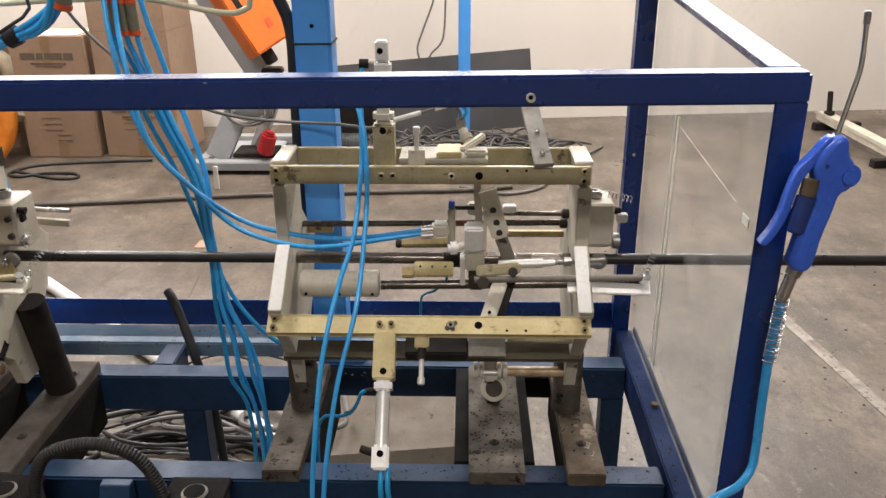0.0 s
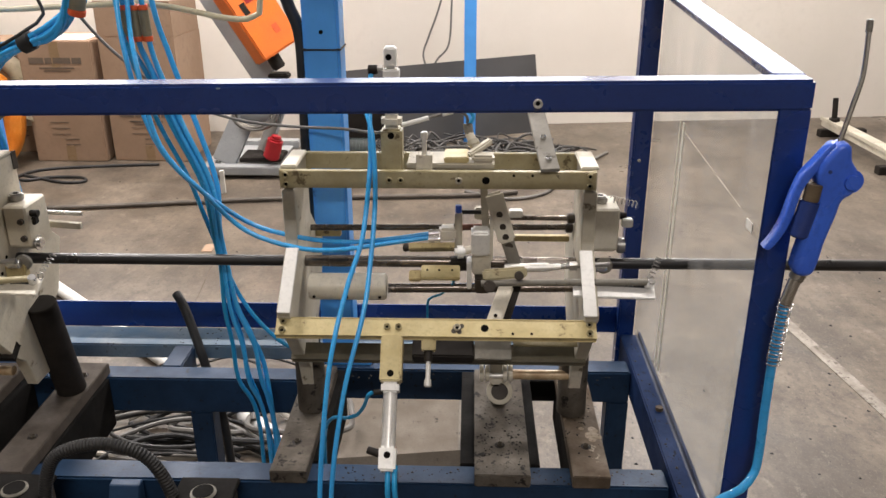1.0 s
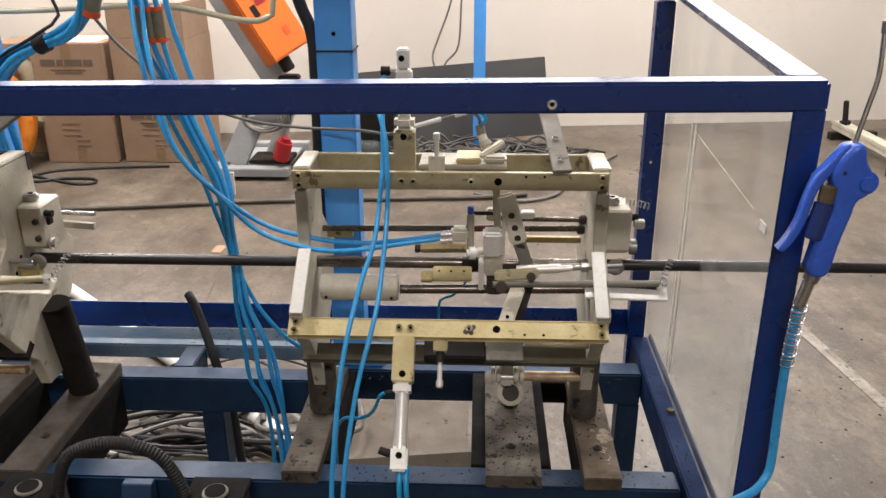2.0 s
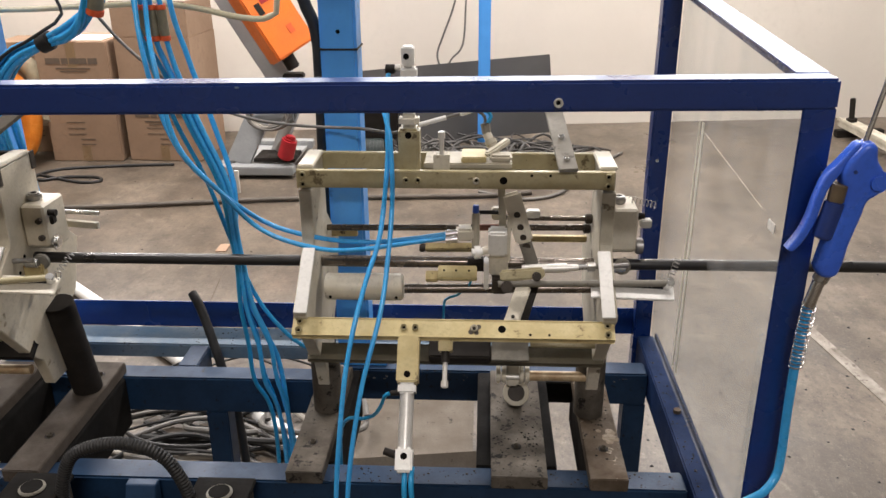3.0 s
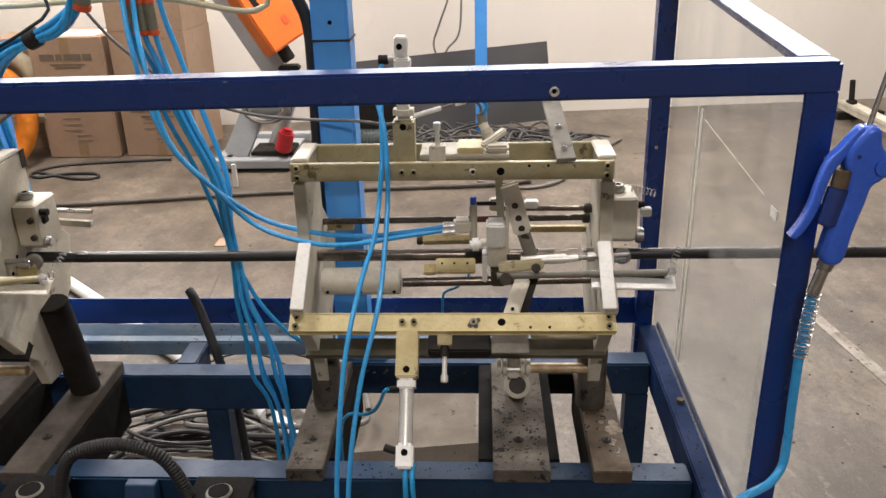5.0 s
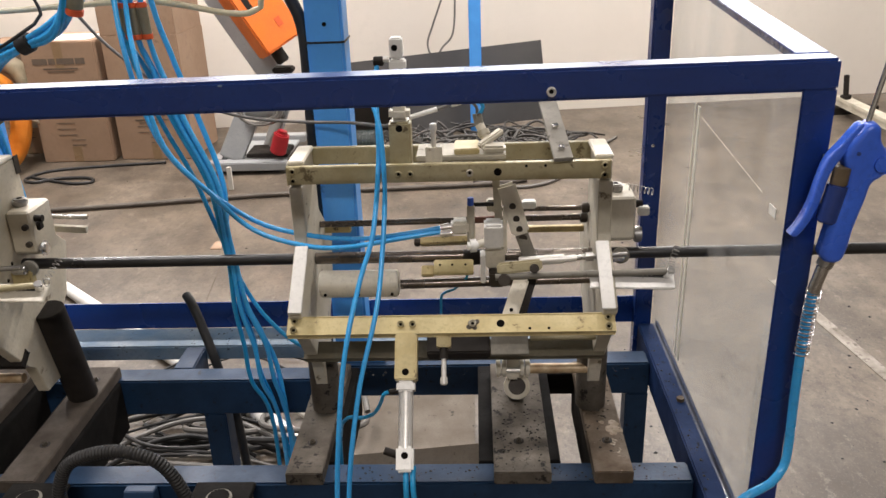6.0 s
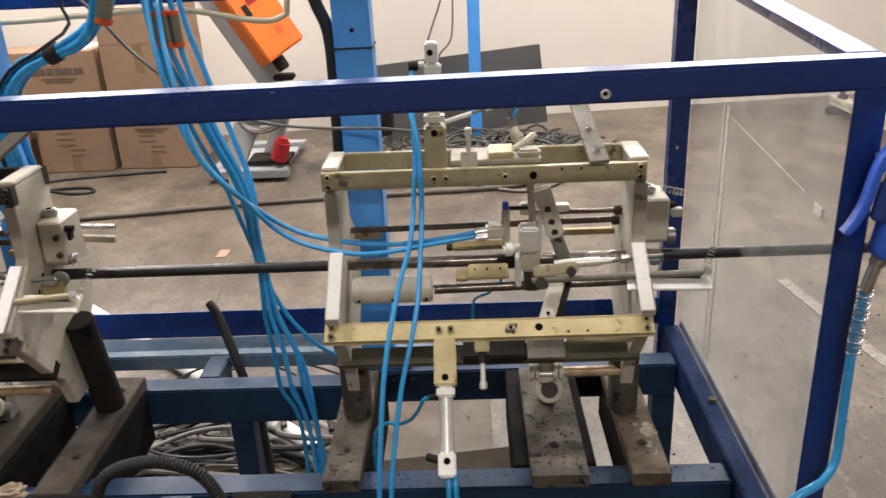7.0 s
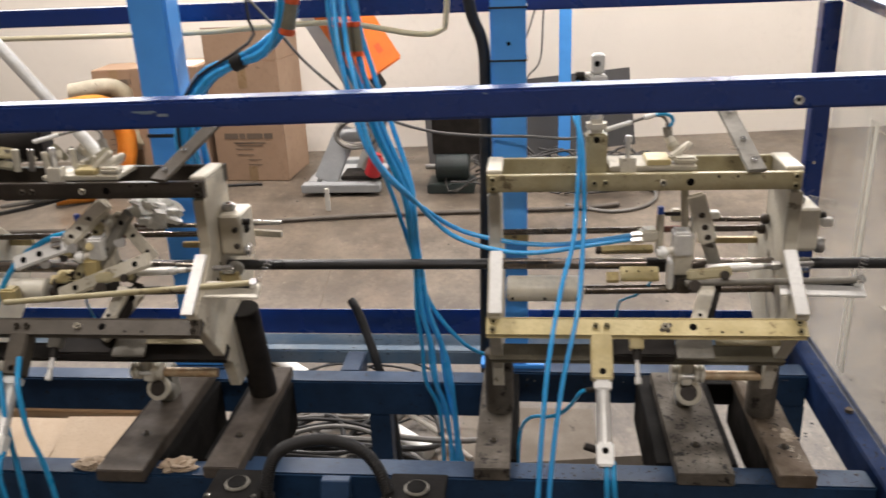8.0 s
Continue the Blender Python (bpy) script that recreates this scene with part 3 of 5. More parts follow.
def upper_cylinder(m, dx, dy):
    """Bracket on the top unit with its short upright air cylinder."""
    post = part("bracket", box(dx - 0.131, dx - 0.092, 1.464 + dy, 1.505 + dy, 1.285, 1.392, 0.004), OLIVE, m)
    part("hole", rod((dx - 0.112, 1.4645 + dy, 1.381), (dx - 0.112, 1.4630 + dy, 1.381), 0.0062, 14), HOLE, post)
    part("cap", box(dx - 0.13, dx - 0.093, 1.466 + dy, 1.503 + dy, 1.392, 1.418, 0.012), LIGHTCAST, post)
    cyl = part("air_cylinder", rod((dx - 0.111, 1.485 + dy, 1.418), (dx - 0.111, 1.485 + dy, 1.485), 0.0115, 24, bevel=0.001), SATIN, m, smooth=True)
    part("end_cap", box(dx - 0.1225, dx - 0.1, 1.4725 + dy, 1.4975 + dy, 1.502, 1.538, 0.003), WHITE, cyl)
    part("hole", rod((dx - 0.1135, 1.4727 + dy, 1.521), (dx - 0.1135, 1.4718 + dy, 1.521), 0.0055, 16), HOLE, cyl)
    part("end_cap", box(dx - 0.1245, dx - 0.0955, 1.471 + dy, 1.499 + dy, 1.482, 1.5, 0.003), WHITE, cyl)
    part("fitting_nut", rod((dx - 0.1245, 1.485 + dy, 1.5), (dx - 0.135, 1.485 + dy, 1.5), 0.0055, 14, bevel=0.001), SATIN, cyl, smooth=True)
    part("elbow_fitting", rod((dx - 0.135, 1.485 + dy, 1.497), (dx - 0.152, 1.485 + dy, 1.497), 0.0085, 14, bevel=0.001), BLACKSTEEL, cyl, smooth=True)
    part("elbow_fitting", rod((dx - 0.1245, 1.48 + dy, 1.43), (dx - 0.148, 1.476 + dy, 1.432), 0.006, 14, bevel=0.001), WHITE, cyl, smooth=True)


def module(dx, dy, dirty):
    """One hauling module: two hexagonal end plates carrying clamping units round the pipe."""
    lab = "greasy module with blackened bars and cluttered levers round the pipe" if dirty else "grey and yellow steel pipe clamping module with levers and rods"
    m = root("clamping_module", dx, CY + dy, 0.757, lab, "machine module", "modules along the table")
    bars_t = (DARKBAR, DARKBAR) if dirty else (OLIVE, OLIVE)
    # The clean module's lower rear bar has its shade in its darker colour.
    bars_l = (GRIMEBAR, BLACKSTEEL) if dirty else (CREAM, SHADEBAR)
    outline = [(1.449, 1.28), (1.4635, 1.28), (1.4635, 1.314), (1.585, 1.316), (1.585, 1.19), (1.70, 1.09), (1.655, 0.985), (1.60, 0.945), (1.56, 0.83), (1.50, 0.83),
               (1.475, 0.90), (1.452, 0.918), (1.358, 1.032), (1.367, 1.045), (1.338, 1.072), (1.336, 1.085), (1.443, 1.165), (1.449, 1.18)]
    outline = [(y + dy, z) for y, z in outline]
    for x0, x1 in ((-0.318, -0.294), (0.237, 0.261) if dirty else (0.243, 0.268)):
        p = part("end_plate", prism(outline, dx + x0, dx + x1, 0.002), STAINED if dirty else PALE, m)
        # bright milled facing strip on the sloping edge
        a, b = Vector((dx + (x0 + x1) / 2, 1.4375 + dy, 1.1665)), Vector((dx + (x0 + x1) / 2, 1.327 + dy, 1.084))
        a.x = b.x = dx + (-0.302 if x0 < 0 else x0 + 0.0075)
        n = Vector((0, -0.6, 0.8))
        part("facing_strip", bar(a + n * 0.0035, b + n * 0.0035, 0.0235, 0.006, 0.001, up=n), ALU, p, "bright milled strip")
        part("top_block", box(dx + x0 - (0.002 if x0 < 0 else 0.006), dx + x1 + (0.004 if x0 < 0 else 0.002), 1.464 + dy, 1.572 + dy, 1.3165, 1.3245, 0.002), LIGHTCAST, p)
        if dirty:
            continue
        part("leg", rod((dx + (x0 + x1) / 2, 1.53 + dy, 0.757), (dx + (x0 + x1) / 2, 1.53 + dy, 0.90), 0.031, 28, bevel=0.002), BLACKSTEEL if dirty else FOOT, m, smooth=True)
    unit_bars(m, dx, (1.456 + dy, 1.3015), (1.580 + dy, 1.3015), (0, 0, 1), (0, 1, 0), *bars_t)
    unit_bars(m, dx, (1.3386 + dy, 1.0512), (1.445 + dy, 0.940), AX, LV, *bars_l)
    # guide rods, hollow drum and shaft inside
    part("guide_rod", rod((dx - 0.30, 1.58 + dy, 1.157), (dx + 0.243, 1.58 + dy, 1.163), 0.0065, 16), RODBROWN, m, smooth=True)
    part("guide_rod", rod((dx + 0.05, 1.56 + dy, 1.19), (dx + 0.243, 1.56 + dy, 1.189), 0.0052, 16), RODBROWN, m, smooth=True)
    part("guide_rod", rod((dx - 0.293, CY + dy - 0.005, CZ + 0.003), (dx + 0.243, CY + dy - 0.005, CZ + 0.003), 0.0116, 18), RODBROWN, m, smooth=True)
    for fy, fz in ((1.56, 1.189), (1.58, 1.161)):
        part("rod_flange", rod((dx + 0.228, fy + dy, fz), (dx + 0.2425, fy + dy, fz), 0.0105, 20, bevel=0.002), DARKBAR, m, smooth=True)
    part("red_rod", rod((dx + 0.012, 1.53 + dy, 1.179), (dx + 0.066, 1.53 + dy, 1.181), 0.0066, 18), REDROD, m, "short rust red rod", smooth=True)
    part("dark_sleeve", rod((dx - 0.006, CY + dy - 0.005, CZ), (dx + 0.038, CY + dy - 0.005, CZ), 0.0152, 22, bevel=0.002), BLACKSTEEL, m, "black sleeve on the centre rod", smooth=True)
    part("yellow_bar", bar((dx + 0.12, 1.63 + dy, 1.119), (dx + 0.243, 1.63 + dy, 1.119), 0.012, 0.013), BRASSY, m)
    part("yellow_bar", bar((dx - 0.30, 1.63 + dy, 1.13), (dx - 0.24, 1.63 + dy, 1.13), 0.012, 0.02), BRASSY, m)
    part("drum", rod((dx - 0.285, 1.488 + dy, 1.067), (dx - 0.131, 1.488 + dy, 1.067), 0.0268, 36, bevel=0.003), LIGHTCAST, m, "pale grey hollow drum", smooth=True)
    for ex in (-0.27, -0.205, -0.14):
        part("drum_screw", rod((dx + ex - 0.003, 1.465 + dy, 1.056), (dx + ex - 0.003, 1.461 + dy, 1.055), 0.003, 10), HOLE, m)
    part("shaft", rod((dx - 0.128, 1.488 + dy, 1.064), (dx + 0.243, 1.488 + dy, 1.07), 0.0095, 18), RODBROWN, m, smooth=True)
    # top unit: bracket and short cylinder
    if dirty:
        part("white_tube", rod((dx + 0.015, 1.55, 1.325), (dx - 0.185, 1.545, 1.60), 0.0125, 18, bevel=0.001), WHITE, m, "slanting white plastic tube", smooth=True)
        part("tube_clamp", box(dx - 0.03, dx + 0.05, 1.50, 1.56, 1.327, 1.345, 0.006), PALE, m)
    else:
        upper_cylinder(m, dx, dy)
    # lower unit: bracket and long air cylinder hanging out along its axis
    e = Vector((dx - 0.106, 1.336 + dy, 1.038))
    d = Vector((0, -0.675, -0.738))
    n = Vector((0, -0.738, 0.675))
    s = e + n * 0.002
    br = part("lower_bracket", bar(s, s + d * 0.087, 0.039, 0.034, 0.003, up=n), GRIMEBAR if dirty else CREAM, m)
    part("hole", rod(s + d * 0.073 + n * 0.0174, s + d * 0.073 + n * 0.0164, 0.0062, 14), HOLE, br)
    q = s + d * 0.087
    cyl = part("air_cylinder", rod(q + d * 0.018, q + d * 0.118, 0.0125, 24), SATIN, m, "bright steel air cylinder", smooth=True)
    part("end_cap", bar(q, q + d * 0.02, 0.032, 0.03, 0.004, up=n), ALU, cyl)
    part("end_cap", bar(q + d * 0.112, q + d * 0.155, 0.03, 0.03, 0.004, up=n), WHITE, cyl)
    part("hole", rod(q + d * 0.128 + n * 0.0155, q + d * 0.128 + n * 0.0145, 0.006, 14), HOLE, cyl)
    part("elbow_fitting", rod(q + d * 0.016 - Vector((0.014, 0, 0)), q + d * 0.018 - Vector((0.03, 0, 0)), 0.005, 12, bevel=0.001), BLACKSTEEL, cyl, smooth=True)
    part("elbow_fitting", rod(q + d * 0.125 - Vector((0.014, 0, 0)), q + d * 0.118 - Vector((0.036, 0, 0)), 0.007, 12, bevel=0.001), BLACKSTEEL, cyl, smooth=True)
    for k, mt in ((0.0, TEALHOSE), (0.012, TEALHOSE)):
        h = q + d * 0.155 + Vector((0.002 + k, 0, 0))
        part("cylinder_hose", sweep([h - d * 0.01, h + d * 0.03, h + Vector((0.004 + k * 0.5, -0.03, -0.16)), h + Vector((0.0, -0.03, -0.34))], 0.0048, 10), mt, cyl, "teal air hose", smooth=True)
    part("cylinder_hose", sweep([q + Vector((x, y, z)) for x, y, z in ((-0.032, -0.012, -0.013), (-0.041, -0.008, -0.022), (-0.052, 0.02, -0.06), (-0.072, 0.055, -0.105), (-0.1, 0.08, -0.13), (-0.13, 0.11, -0.15), (-0.155, 0.14, -0.22), (-0.16, 0.15, -0.45))], 0.0036, 10), TEALHOSE, cyl, smooth=True)
    # adjusting screws
    for c, out, nn, tall in (((dx - 0.052, 1.476 + dy, 1.29), Vector((0, 0, 1)), Vector((0, -1, 0)), 0.03), ((dx - 0.04, 1.345 + dy, 1.036), Vector((0, -0.68, -0.735)), Vector((0, -0.735, 0.68)), 0.03)):
        c = Vector(c)
        blk = part("adjuster_block", bar(c, c + out * tall, 0.026, 0.02, 0.002, up=nn), (GREYBAR if dirty else CREAM) if out.z < 0 else LIGHTCAST, m)
        c = c + out * (tall - 0.03)
        part("stem", rod(c + out * 0.03, c + out * 0.05, 0.0078, 14), (BLACKSTEEL if out.z < 0 else SATIN), blk, smooth=True)
        part("stem", rod(c + out * 0.05, c + out * 0.085, 0.0045, 14), SATIN, blk, smooth=True)
        part("knob", rod(c + out * 0.082, c + out * 0.096, 0.0066, 16, bevel=0.0015), SATIN, blk, smooth=True)
    part("adjuster_post", box(dx - 0.067, dx - 0.037, 1.4635 + dy, 1.4655 + dy, 1.286, 1.345, 0.001), LIGHTCAST, m)
    part("adjuster_post", box(dx - 0.067, dx - 0.063, 1.466 + dy, 1.488 + dy, 1.326, 1.345, 0.001), LIGHTCAST, m)
    part("adjuster_post", box(dx - 0.041, dx - 0.037, 1.466 + dy, 1.488 + dy, 1.326, 1.345, 0.001), LIGHTCAST, m)
    # strap across the top frame
    a, b = Vector((dx + 0.178, 1.438 + dy, 1.3245)), Vector((dx + (0.235 if dirty else 0.16), 1.66 + dy, 1.40))
    st = part("strap", bar(a, b, 0.034, 0.008, 0.001, up=(0, -0.3, 0.95)), GRIMEBAR if dirty else GREYBAR, m, "scratched flat steel strap")
    for f in (0.12, 0.42, 0.85):
        c = a.lerp(b, f)
        socket_screw("screw", c + Vector((0, -0.0012, 0.004)), (0, -0.3, 0.95), 0.0058, st, CHROME)
    # clamp slide plates and fittings in the top frame
    part("slide_plate", box(dx - 0.085, dx + 0.078, 1.475 + dy, 1.56 + dy, 1.316, 1.326, 0.002), PALE, m)
    part("slide_block", box(dx - 0.016, dx + 0.03, 1.478 + dy, 1.54 + dy, 1.326, 1.337, 0.002), CREAM, m)
    part("slide_block", box(dx + 0.036, dx + 0.078, 1.478 + dy, 1.505 + dy, 1.326, 1.34, 0.005), PALE, m)
    fit = part("hose_fitting", rod((dx + 0.05, 1.508 + dy, 1.332), (dx + 0.03, 1.53 + dy, 1.37), 0.0085, 16, bevel=0.002), LIGHTCAST, m, smooth=True)
    part("nut", rod((dx + 0.0305, 1.5295 + dy, 1.369), (dx + 0.027, 1.533 + dy, 1.388), 0.0092, 6), GREYBAR, fit)
    part("fitting_collar", rod((dx + 0.041, 1.518 + dy, 1.349), (dx + 0.036, 1.5235 + dy, 1.3585), 0.0115, 18, bevel=0.002), PALE, fit, smooth=True)
    part("fitting_arm", bar((dx + 0.03, 1.495 + dy, 1.336), (dx + 0.072, 1.53 + dy, 1.356), 0.014, 0.012, 0.003), LIGHTCAST, fit)
    part("sensor_cable", sweep([(dx + 0.027, 1.533 + dy, 1.388), (dx + 0.026, 1.535 + dy, 1.4), (dx + 0.012, 1.532 + dy, 1.411), (dx - 0.02, 1.515 + dy, 1.41), (dx - 0.048, 1.5 + dy, 1.405), (dx - 0.09, 1.492 + dy, 1.396)], 0.003, 8), CABLEGREY, m, smooth=True)
    if not dirty:
        part("teal_hose", sweep([(dx + 0.03, 1.53, 1.386), (dx + 0.038, 1.535, 1.4), (dx + 0.03, 1.535, 1.411), (dx + 0.01, 1.525, 1.415), (dx - 0.008, 1.515, 1.412)], 0.0038, 8), TEALHOSE, fit, "teal air hose", smooth=True)
        part("push_fitting", rod((dx + 0.0, 1.52, 1.4145), (dx - 0.02, 1.512, 1.411), 0.0055, 14, bevel=0.001), WHITE, fit, smooth=True)
    part("sensor_sleeve", rod((dx - 0.094, 1.488 + dy, 1.395), (dx - 0.045, 1.5 + dy, 1.406), 0.0045, 12), WHITE, m, smooth=True)
    # drive box on the outer side
    keep, far = dx, (0.308 if dirty else 0.322)
    g = part("drive_box", prism([(1.50 + dy, 1.145), (1.53 + dy, 1.13), (1.585 + dy, 1.13), (1.585 + dy, 1.23), (1.50 + dy, 1.23)], dx + (0.262 if dirty else 0.269), dx + far, 0.004), STAINED if dirty else LIGHTCAST, m)
    dx = dx + far - 0.33
    part("flange_bolt", rod((dx + 0.296, 1.54 + dy, 1.23), (dx + 0.296, 1.54 + dy, 1.245), 0.0145, 20, bevel=0.003), STEEL, g, smooth=True)
    part("bolt_socket", rod((dx + 0.296, 1.54 + dy, 1.245), (dx + 0.296, 1.54 + dy, 1.2455), 0.006, 6), HOLE, g)
    part("connector", rod((dx + 0.33, 1.52 + dy, 1.21), (dx + 0.345, 1.52 + dy, 1.21), 0.007, 12), BLACKSTEEL, g, smooth=True)
    part("connector", box(dx + 0.336, dx + (0.344 if dirty else 0.357), 1.505 + dy, 1.522 + dy, 1.19, 1.207, 0.002), BLACKSTEEL if dirty else WHITE, g)
    if not dirty:
        part("spring", coil((dx + 0.318, 1.54 + dy, 1.238), (dx + 0.372, 1.55 + dy, 1.222), 0.0065, 7, 0.0006), STEEL, g, smooth=True)
    part("lug", rod((dx + 0.331, 1.515 + dy, 1.15), (dx + 0.345, 1.515 + dy, 1.15), 0.016, 20, bevel=0.006 if dirty else 0.002), CHROME if dirty else STEEL, g, smooth=True)
    dx = keep
    # thin steel plate between the lower bars
    part("clamp_plate", bar((dx + 0.045, 1.405 + dy, 0.99), (dx + 0.115, 1.405 + dy, 0.99), 0.075, 0.006, 0.001, up=(0, -0.55, 0.83)), GREYBAR, m)
    # Black block added in the gap between the lower bars for its shade.
    part("dark_block", bar((dx - 0.075, 1.412 + dy, 0.982), (dx + 0.043, 1.412 + dy, 0.982), 0.07, 0.03, 0.003, up=(0, -0.55, 0.83)), BLACKSTEEL, m, "added black block that darkens the gap between the lower bars")
    part("thin_strip", bar((dx + 0.118, 1.40 + dy, 1.0), (dx + 0.24, 1.40 + dy, 1.0), 0.03, 0.004, 0.001, up=(0, -0.55, 0.83)), OLIVE, m)
    # slotted guide plate with its rod and spring
    n = Vector((0, -0.55, 0.83))
    a, b = Vector((dx + 0.225, 1.398 + dy, 1.117)), Vector((dx + 0.374, 1.392 + dy, 1.116))
    sp = part("slotted_plate", bar(a - Vector((0, 0.006, 0.004)), b - Vector((0, 0.006, 0.004)), 0.038, 0.006, 0.0015, up=n), LIGHTCAST if dirty else ALU, m, "pale slotted guide plate")
    # The slot is a black strip on the plate, its shade in the colour.
    part("slot", bar(a + Vector((0.06, 0, 0)) + n * 0.0035, b - Vector((0.012, 0, 0)) + n * 0.0035, 0.008, 0.0016, 0.0, up=n), RUBBER, sp)
    part("slide_rod", rod((dx - 0.16, 1.375 + dy, 1.09) if dirty else (dx + 0.055, 1.40 + dy, 1.117), (dx + 0.362, 1.385 + dy, 1.13), 0.0062, 14), OLIVE if dirty else GREYBAR, m, smooth=True)
    part("roller", rod(b + Vector((-0.014, 0, 0)) + n * 0.004, b + Vector((-0.008, 0, 0)) + n * 0.024, 0.0075, 16, bevel=0.001), CHROME, sp, smooth=True)
    part("spring", coil(b + Vector((-0.06, 0, 0.004)), b + Vector((0.0, 0.006, 0.012)), 0.006, 8, 0.0009), STEEL, sp, smooth=True)
    part("spring", coil(b + Vector((-0.006, 0.01, 0.014)), b + Vector((0.014, 0.04, 0.045)), 0.006, 6, 0.0006), STEEL, sp, smooth=True)
    part("tie_rod", rod((dx + 0.1, 1.44 + dy, 1.13), (dx + 0.184, 1.44 + dy, 1.1335), 0.0088, 18, bevel=0.001), SATIN, m, smooth=True)
    part("tie_rod_cap", rod((dx + 0.184, 1.4395 + dy, 1.1335), (dx + 0.206, 1.44 + dy, 1.135), 0.0065, 18, bevel=0.001), SATIN, m, smooth=True)
    part("tie_rod", rod((dx + 0.205, 1.44 + dy, 1.135), (dx + 0.30, 1.45 + dy, 1.137), 0.005, 14), STEEL, m, smooth=True)
    part("tie_rod_nut", rod((dx + 0.222, 1.441 + dy, 1.136), (dx + 0.236, 1.442 + dy, 1.136), 0.0095, 6), STEEL, m)
    part("rod_end", rod((dx + 0.272, 1.466 + dy, 1.124), (dx + 0.298, 1.466 + dy, 1.124), 0.0095, 18, bevel=0.002), CHROME, m, smooth=True)
    part("rod_eye", rod((dx + 0.295, 1.477 + dy, 1.12), (dx + 0.295, 1.489 + dy, 1.12), 0.016, 24, bevel=0.002), GREYBAR, m, smooth=True)
    # levers and carriage round the pipe
    k = 1 if not dirty else -1
    cx = dx + (0.05 if not dirty else 0.02)
    car = part("carriage", box(cx - 0.014, cx + 0.021, 1.43 + dy, 1.475 + dy, 1.158, 1.205, 0.004), ALU, m, "pale aluminium sliding block")
    part("carriage_body", box(cx - 0.012, cx + 0.024, 1.444 + dy, 1.475 + dy, 1.114, 1.1575, 0.003), PALE, car)
    part("carriage_cheek", box(cx + 0.0215, cx + 0.028, 1.45 + dy, 1.475 + dy, 1.14, 1.235, 0.003), LIGHTCAST, car)
    part("carriage_neck", rod((cx - 0.025, 1.44 + dy, 1.166), (cx - 0.0135, 1.442 + dy, 1.168), 0.0075, 16), LIGHTCAST, car, smooth=True)
    part("carriage_lower", box(cx - 0.006, cx + 0.022, 1.425 + dy, 1.47 + dy, 1.083, 1.1135, 0.003), DARKBAR, car)
    part("carriage_nut", rod((cx - 0.045, 1.437 + dy, 1.164), (cx - 0.024, 1.44 + dy, 1.164), 0.0125, 20, bevel=0.005), WHITE, car, smooth=True)
    part("carriage_flange", box(cx - 0.022, cx - 0.0125, 1.43 + dy, 1.462 + dy, 1.09, 1.146, 0.002), ALU, car)
    part("valve", rod((cx - 0.038, 1.455 + dy, 1.16), (cx - 0.038, 1.46 + dy, 1.235), 0.0075, 14, bevel=0.001), PALE, car, smooth=True)
    part("valve_knob", rod((cx - 0.038, 1.46 + dy, 1.235), (cx - 0.038, 1.46 + dy, 1.25), 0.006, 14, bevel=0.001), GUNBLUE, car, smooth=True)
    part("valve_stem", rod((cx - 0.035, 1.5 + dy, 1.222), (cx + 0.01, 1.5 + dy, 1.222), 0.004, 12), RUBBER, car, smooth=True)
    part("hose_socket", box(cx - 0.075, cx - 0.042, 1.442 + dy, 1.475 + dy, 1.183, 1.208, 0.005), LIGHTCAST, car)
    for py, pz in ((1.447, 1.199), (1.442, 1.189)):
        part("push_fitting", rod((cx - 0.094, py + dy, pz - 0.002), (cx - 0.072, py + dy, pz), 0.0072, 14, bevel=0.001), CHROME, car, smooth=True)
    part("spotted_bar", bar((cx - 0.14, 1.55 + dy, 1.127), (cx - 0.035, 1.55 + dy, 1.129), 0.016, 0.013, 0.002, up=(0, -0.6, 0.8)), BRASSY, car)
    part("spotted_bar_end", rod((cx - 0.152, 1.55 + dy, 1.127), (cx - 0.1402, 1.55 + dy, 1.127), 0.009, 18, bevel=0.002), DARKBAR, car, smooth=True)
    part("yellow_block", bar((cx - 0.11, 1.462 + dy, 1.11), (cx - 0.035, 1.462 + dy, 1.11), 0.03, 0.012, 0.002, up=(0, -0.6, 0.8)), CREAM, car)
    for ex in (-0.098, -0.075, -0.05):
        part("hole", rod((cx + ex, 1.4555 + dy, 1.1185), (cx + ex, 1.455 + dy, 1.119), 0.0022, 10), HOLE, car)
    part("yellow_tongue", bar((cx - 0.135, 1.475 + dy, 1.097), (cx - 0.1105, 1.475 + dy, 1.097), 0.022, 0.01, 0.002, up=(0, -0.6, 0.8)), BRASSY, car)
    part("thin_hose", sweep([(cx - 0.045, 1.475 + dy, 1.1), (cx - 0.05, 1.485 + dy, 1.075), (cx - 0.075, 1.5 + dy, 1.045), (cx - 0.1, 1.53 + dy, 1.02), (cx - 0.105, 1.56 + dy, 0.96)], 0.0026, 8), TEALHOSE, car, smooth=True)
    tilt = Vector((0.028, -0.016, -0.096)) if not dirty else Vector((-0.085, -0.03, -0.075))
    t0 = Vector((cx + 0.027, 1.471 + dy, 1.272))
    lv = part("upper_lever", bar(t0, t0 + tilt * 0.98, 0.034, 0.016, 0.005, up=(0, -1, 0.2)), LIGHTCAST, m)
    for f in (0.42, 0.66, 0.86):
        c = t0 + tilt * f
        part("lever_hole", rod(c + Vector((0, -0.0088, 0.001)), c + Vector((0, -0.007, 0.001)), 0.0062, 14), DARKBAR, lv)
    part("lever_link", bar(t0 + Vector((-0.018, 0.016, 0.012)), t0 + Vector((-0.01, 0.012, -0.14)), 0.014, 0.01, 0.003, up=(0, -1, 0.2)), PALE, m)
    t1 = t0 + tilt * 0.97 + Vector((0, 0.012, 0))
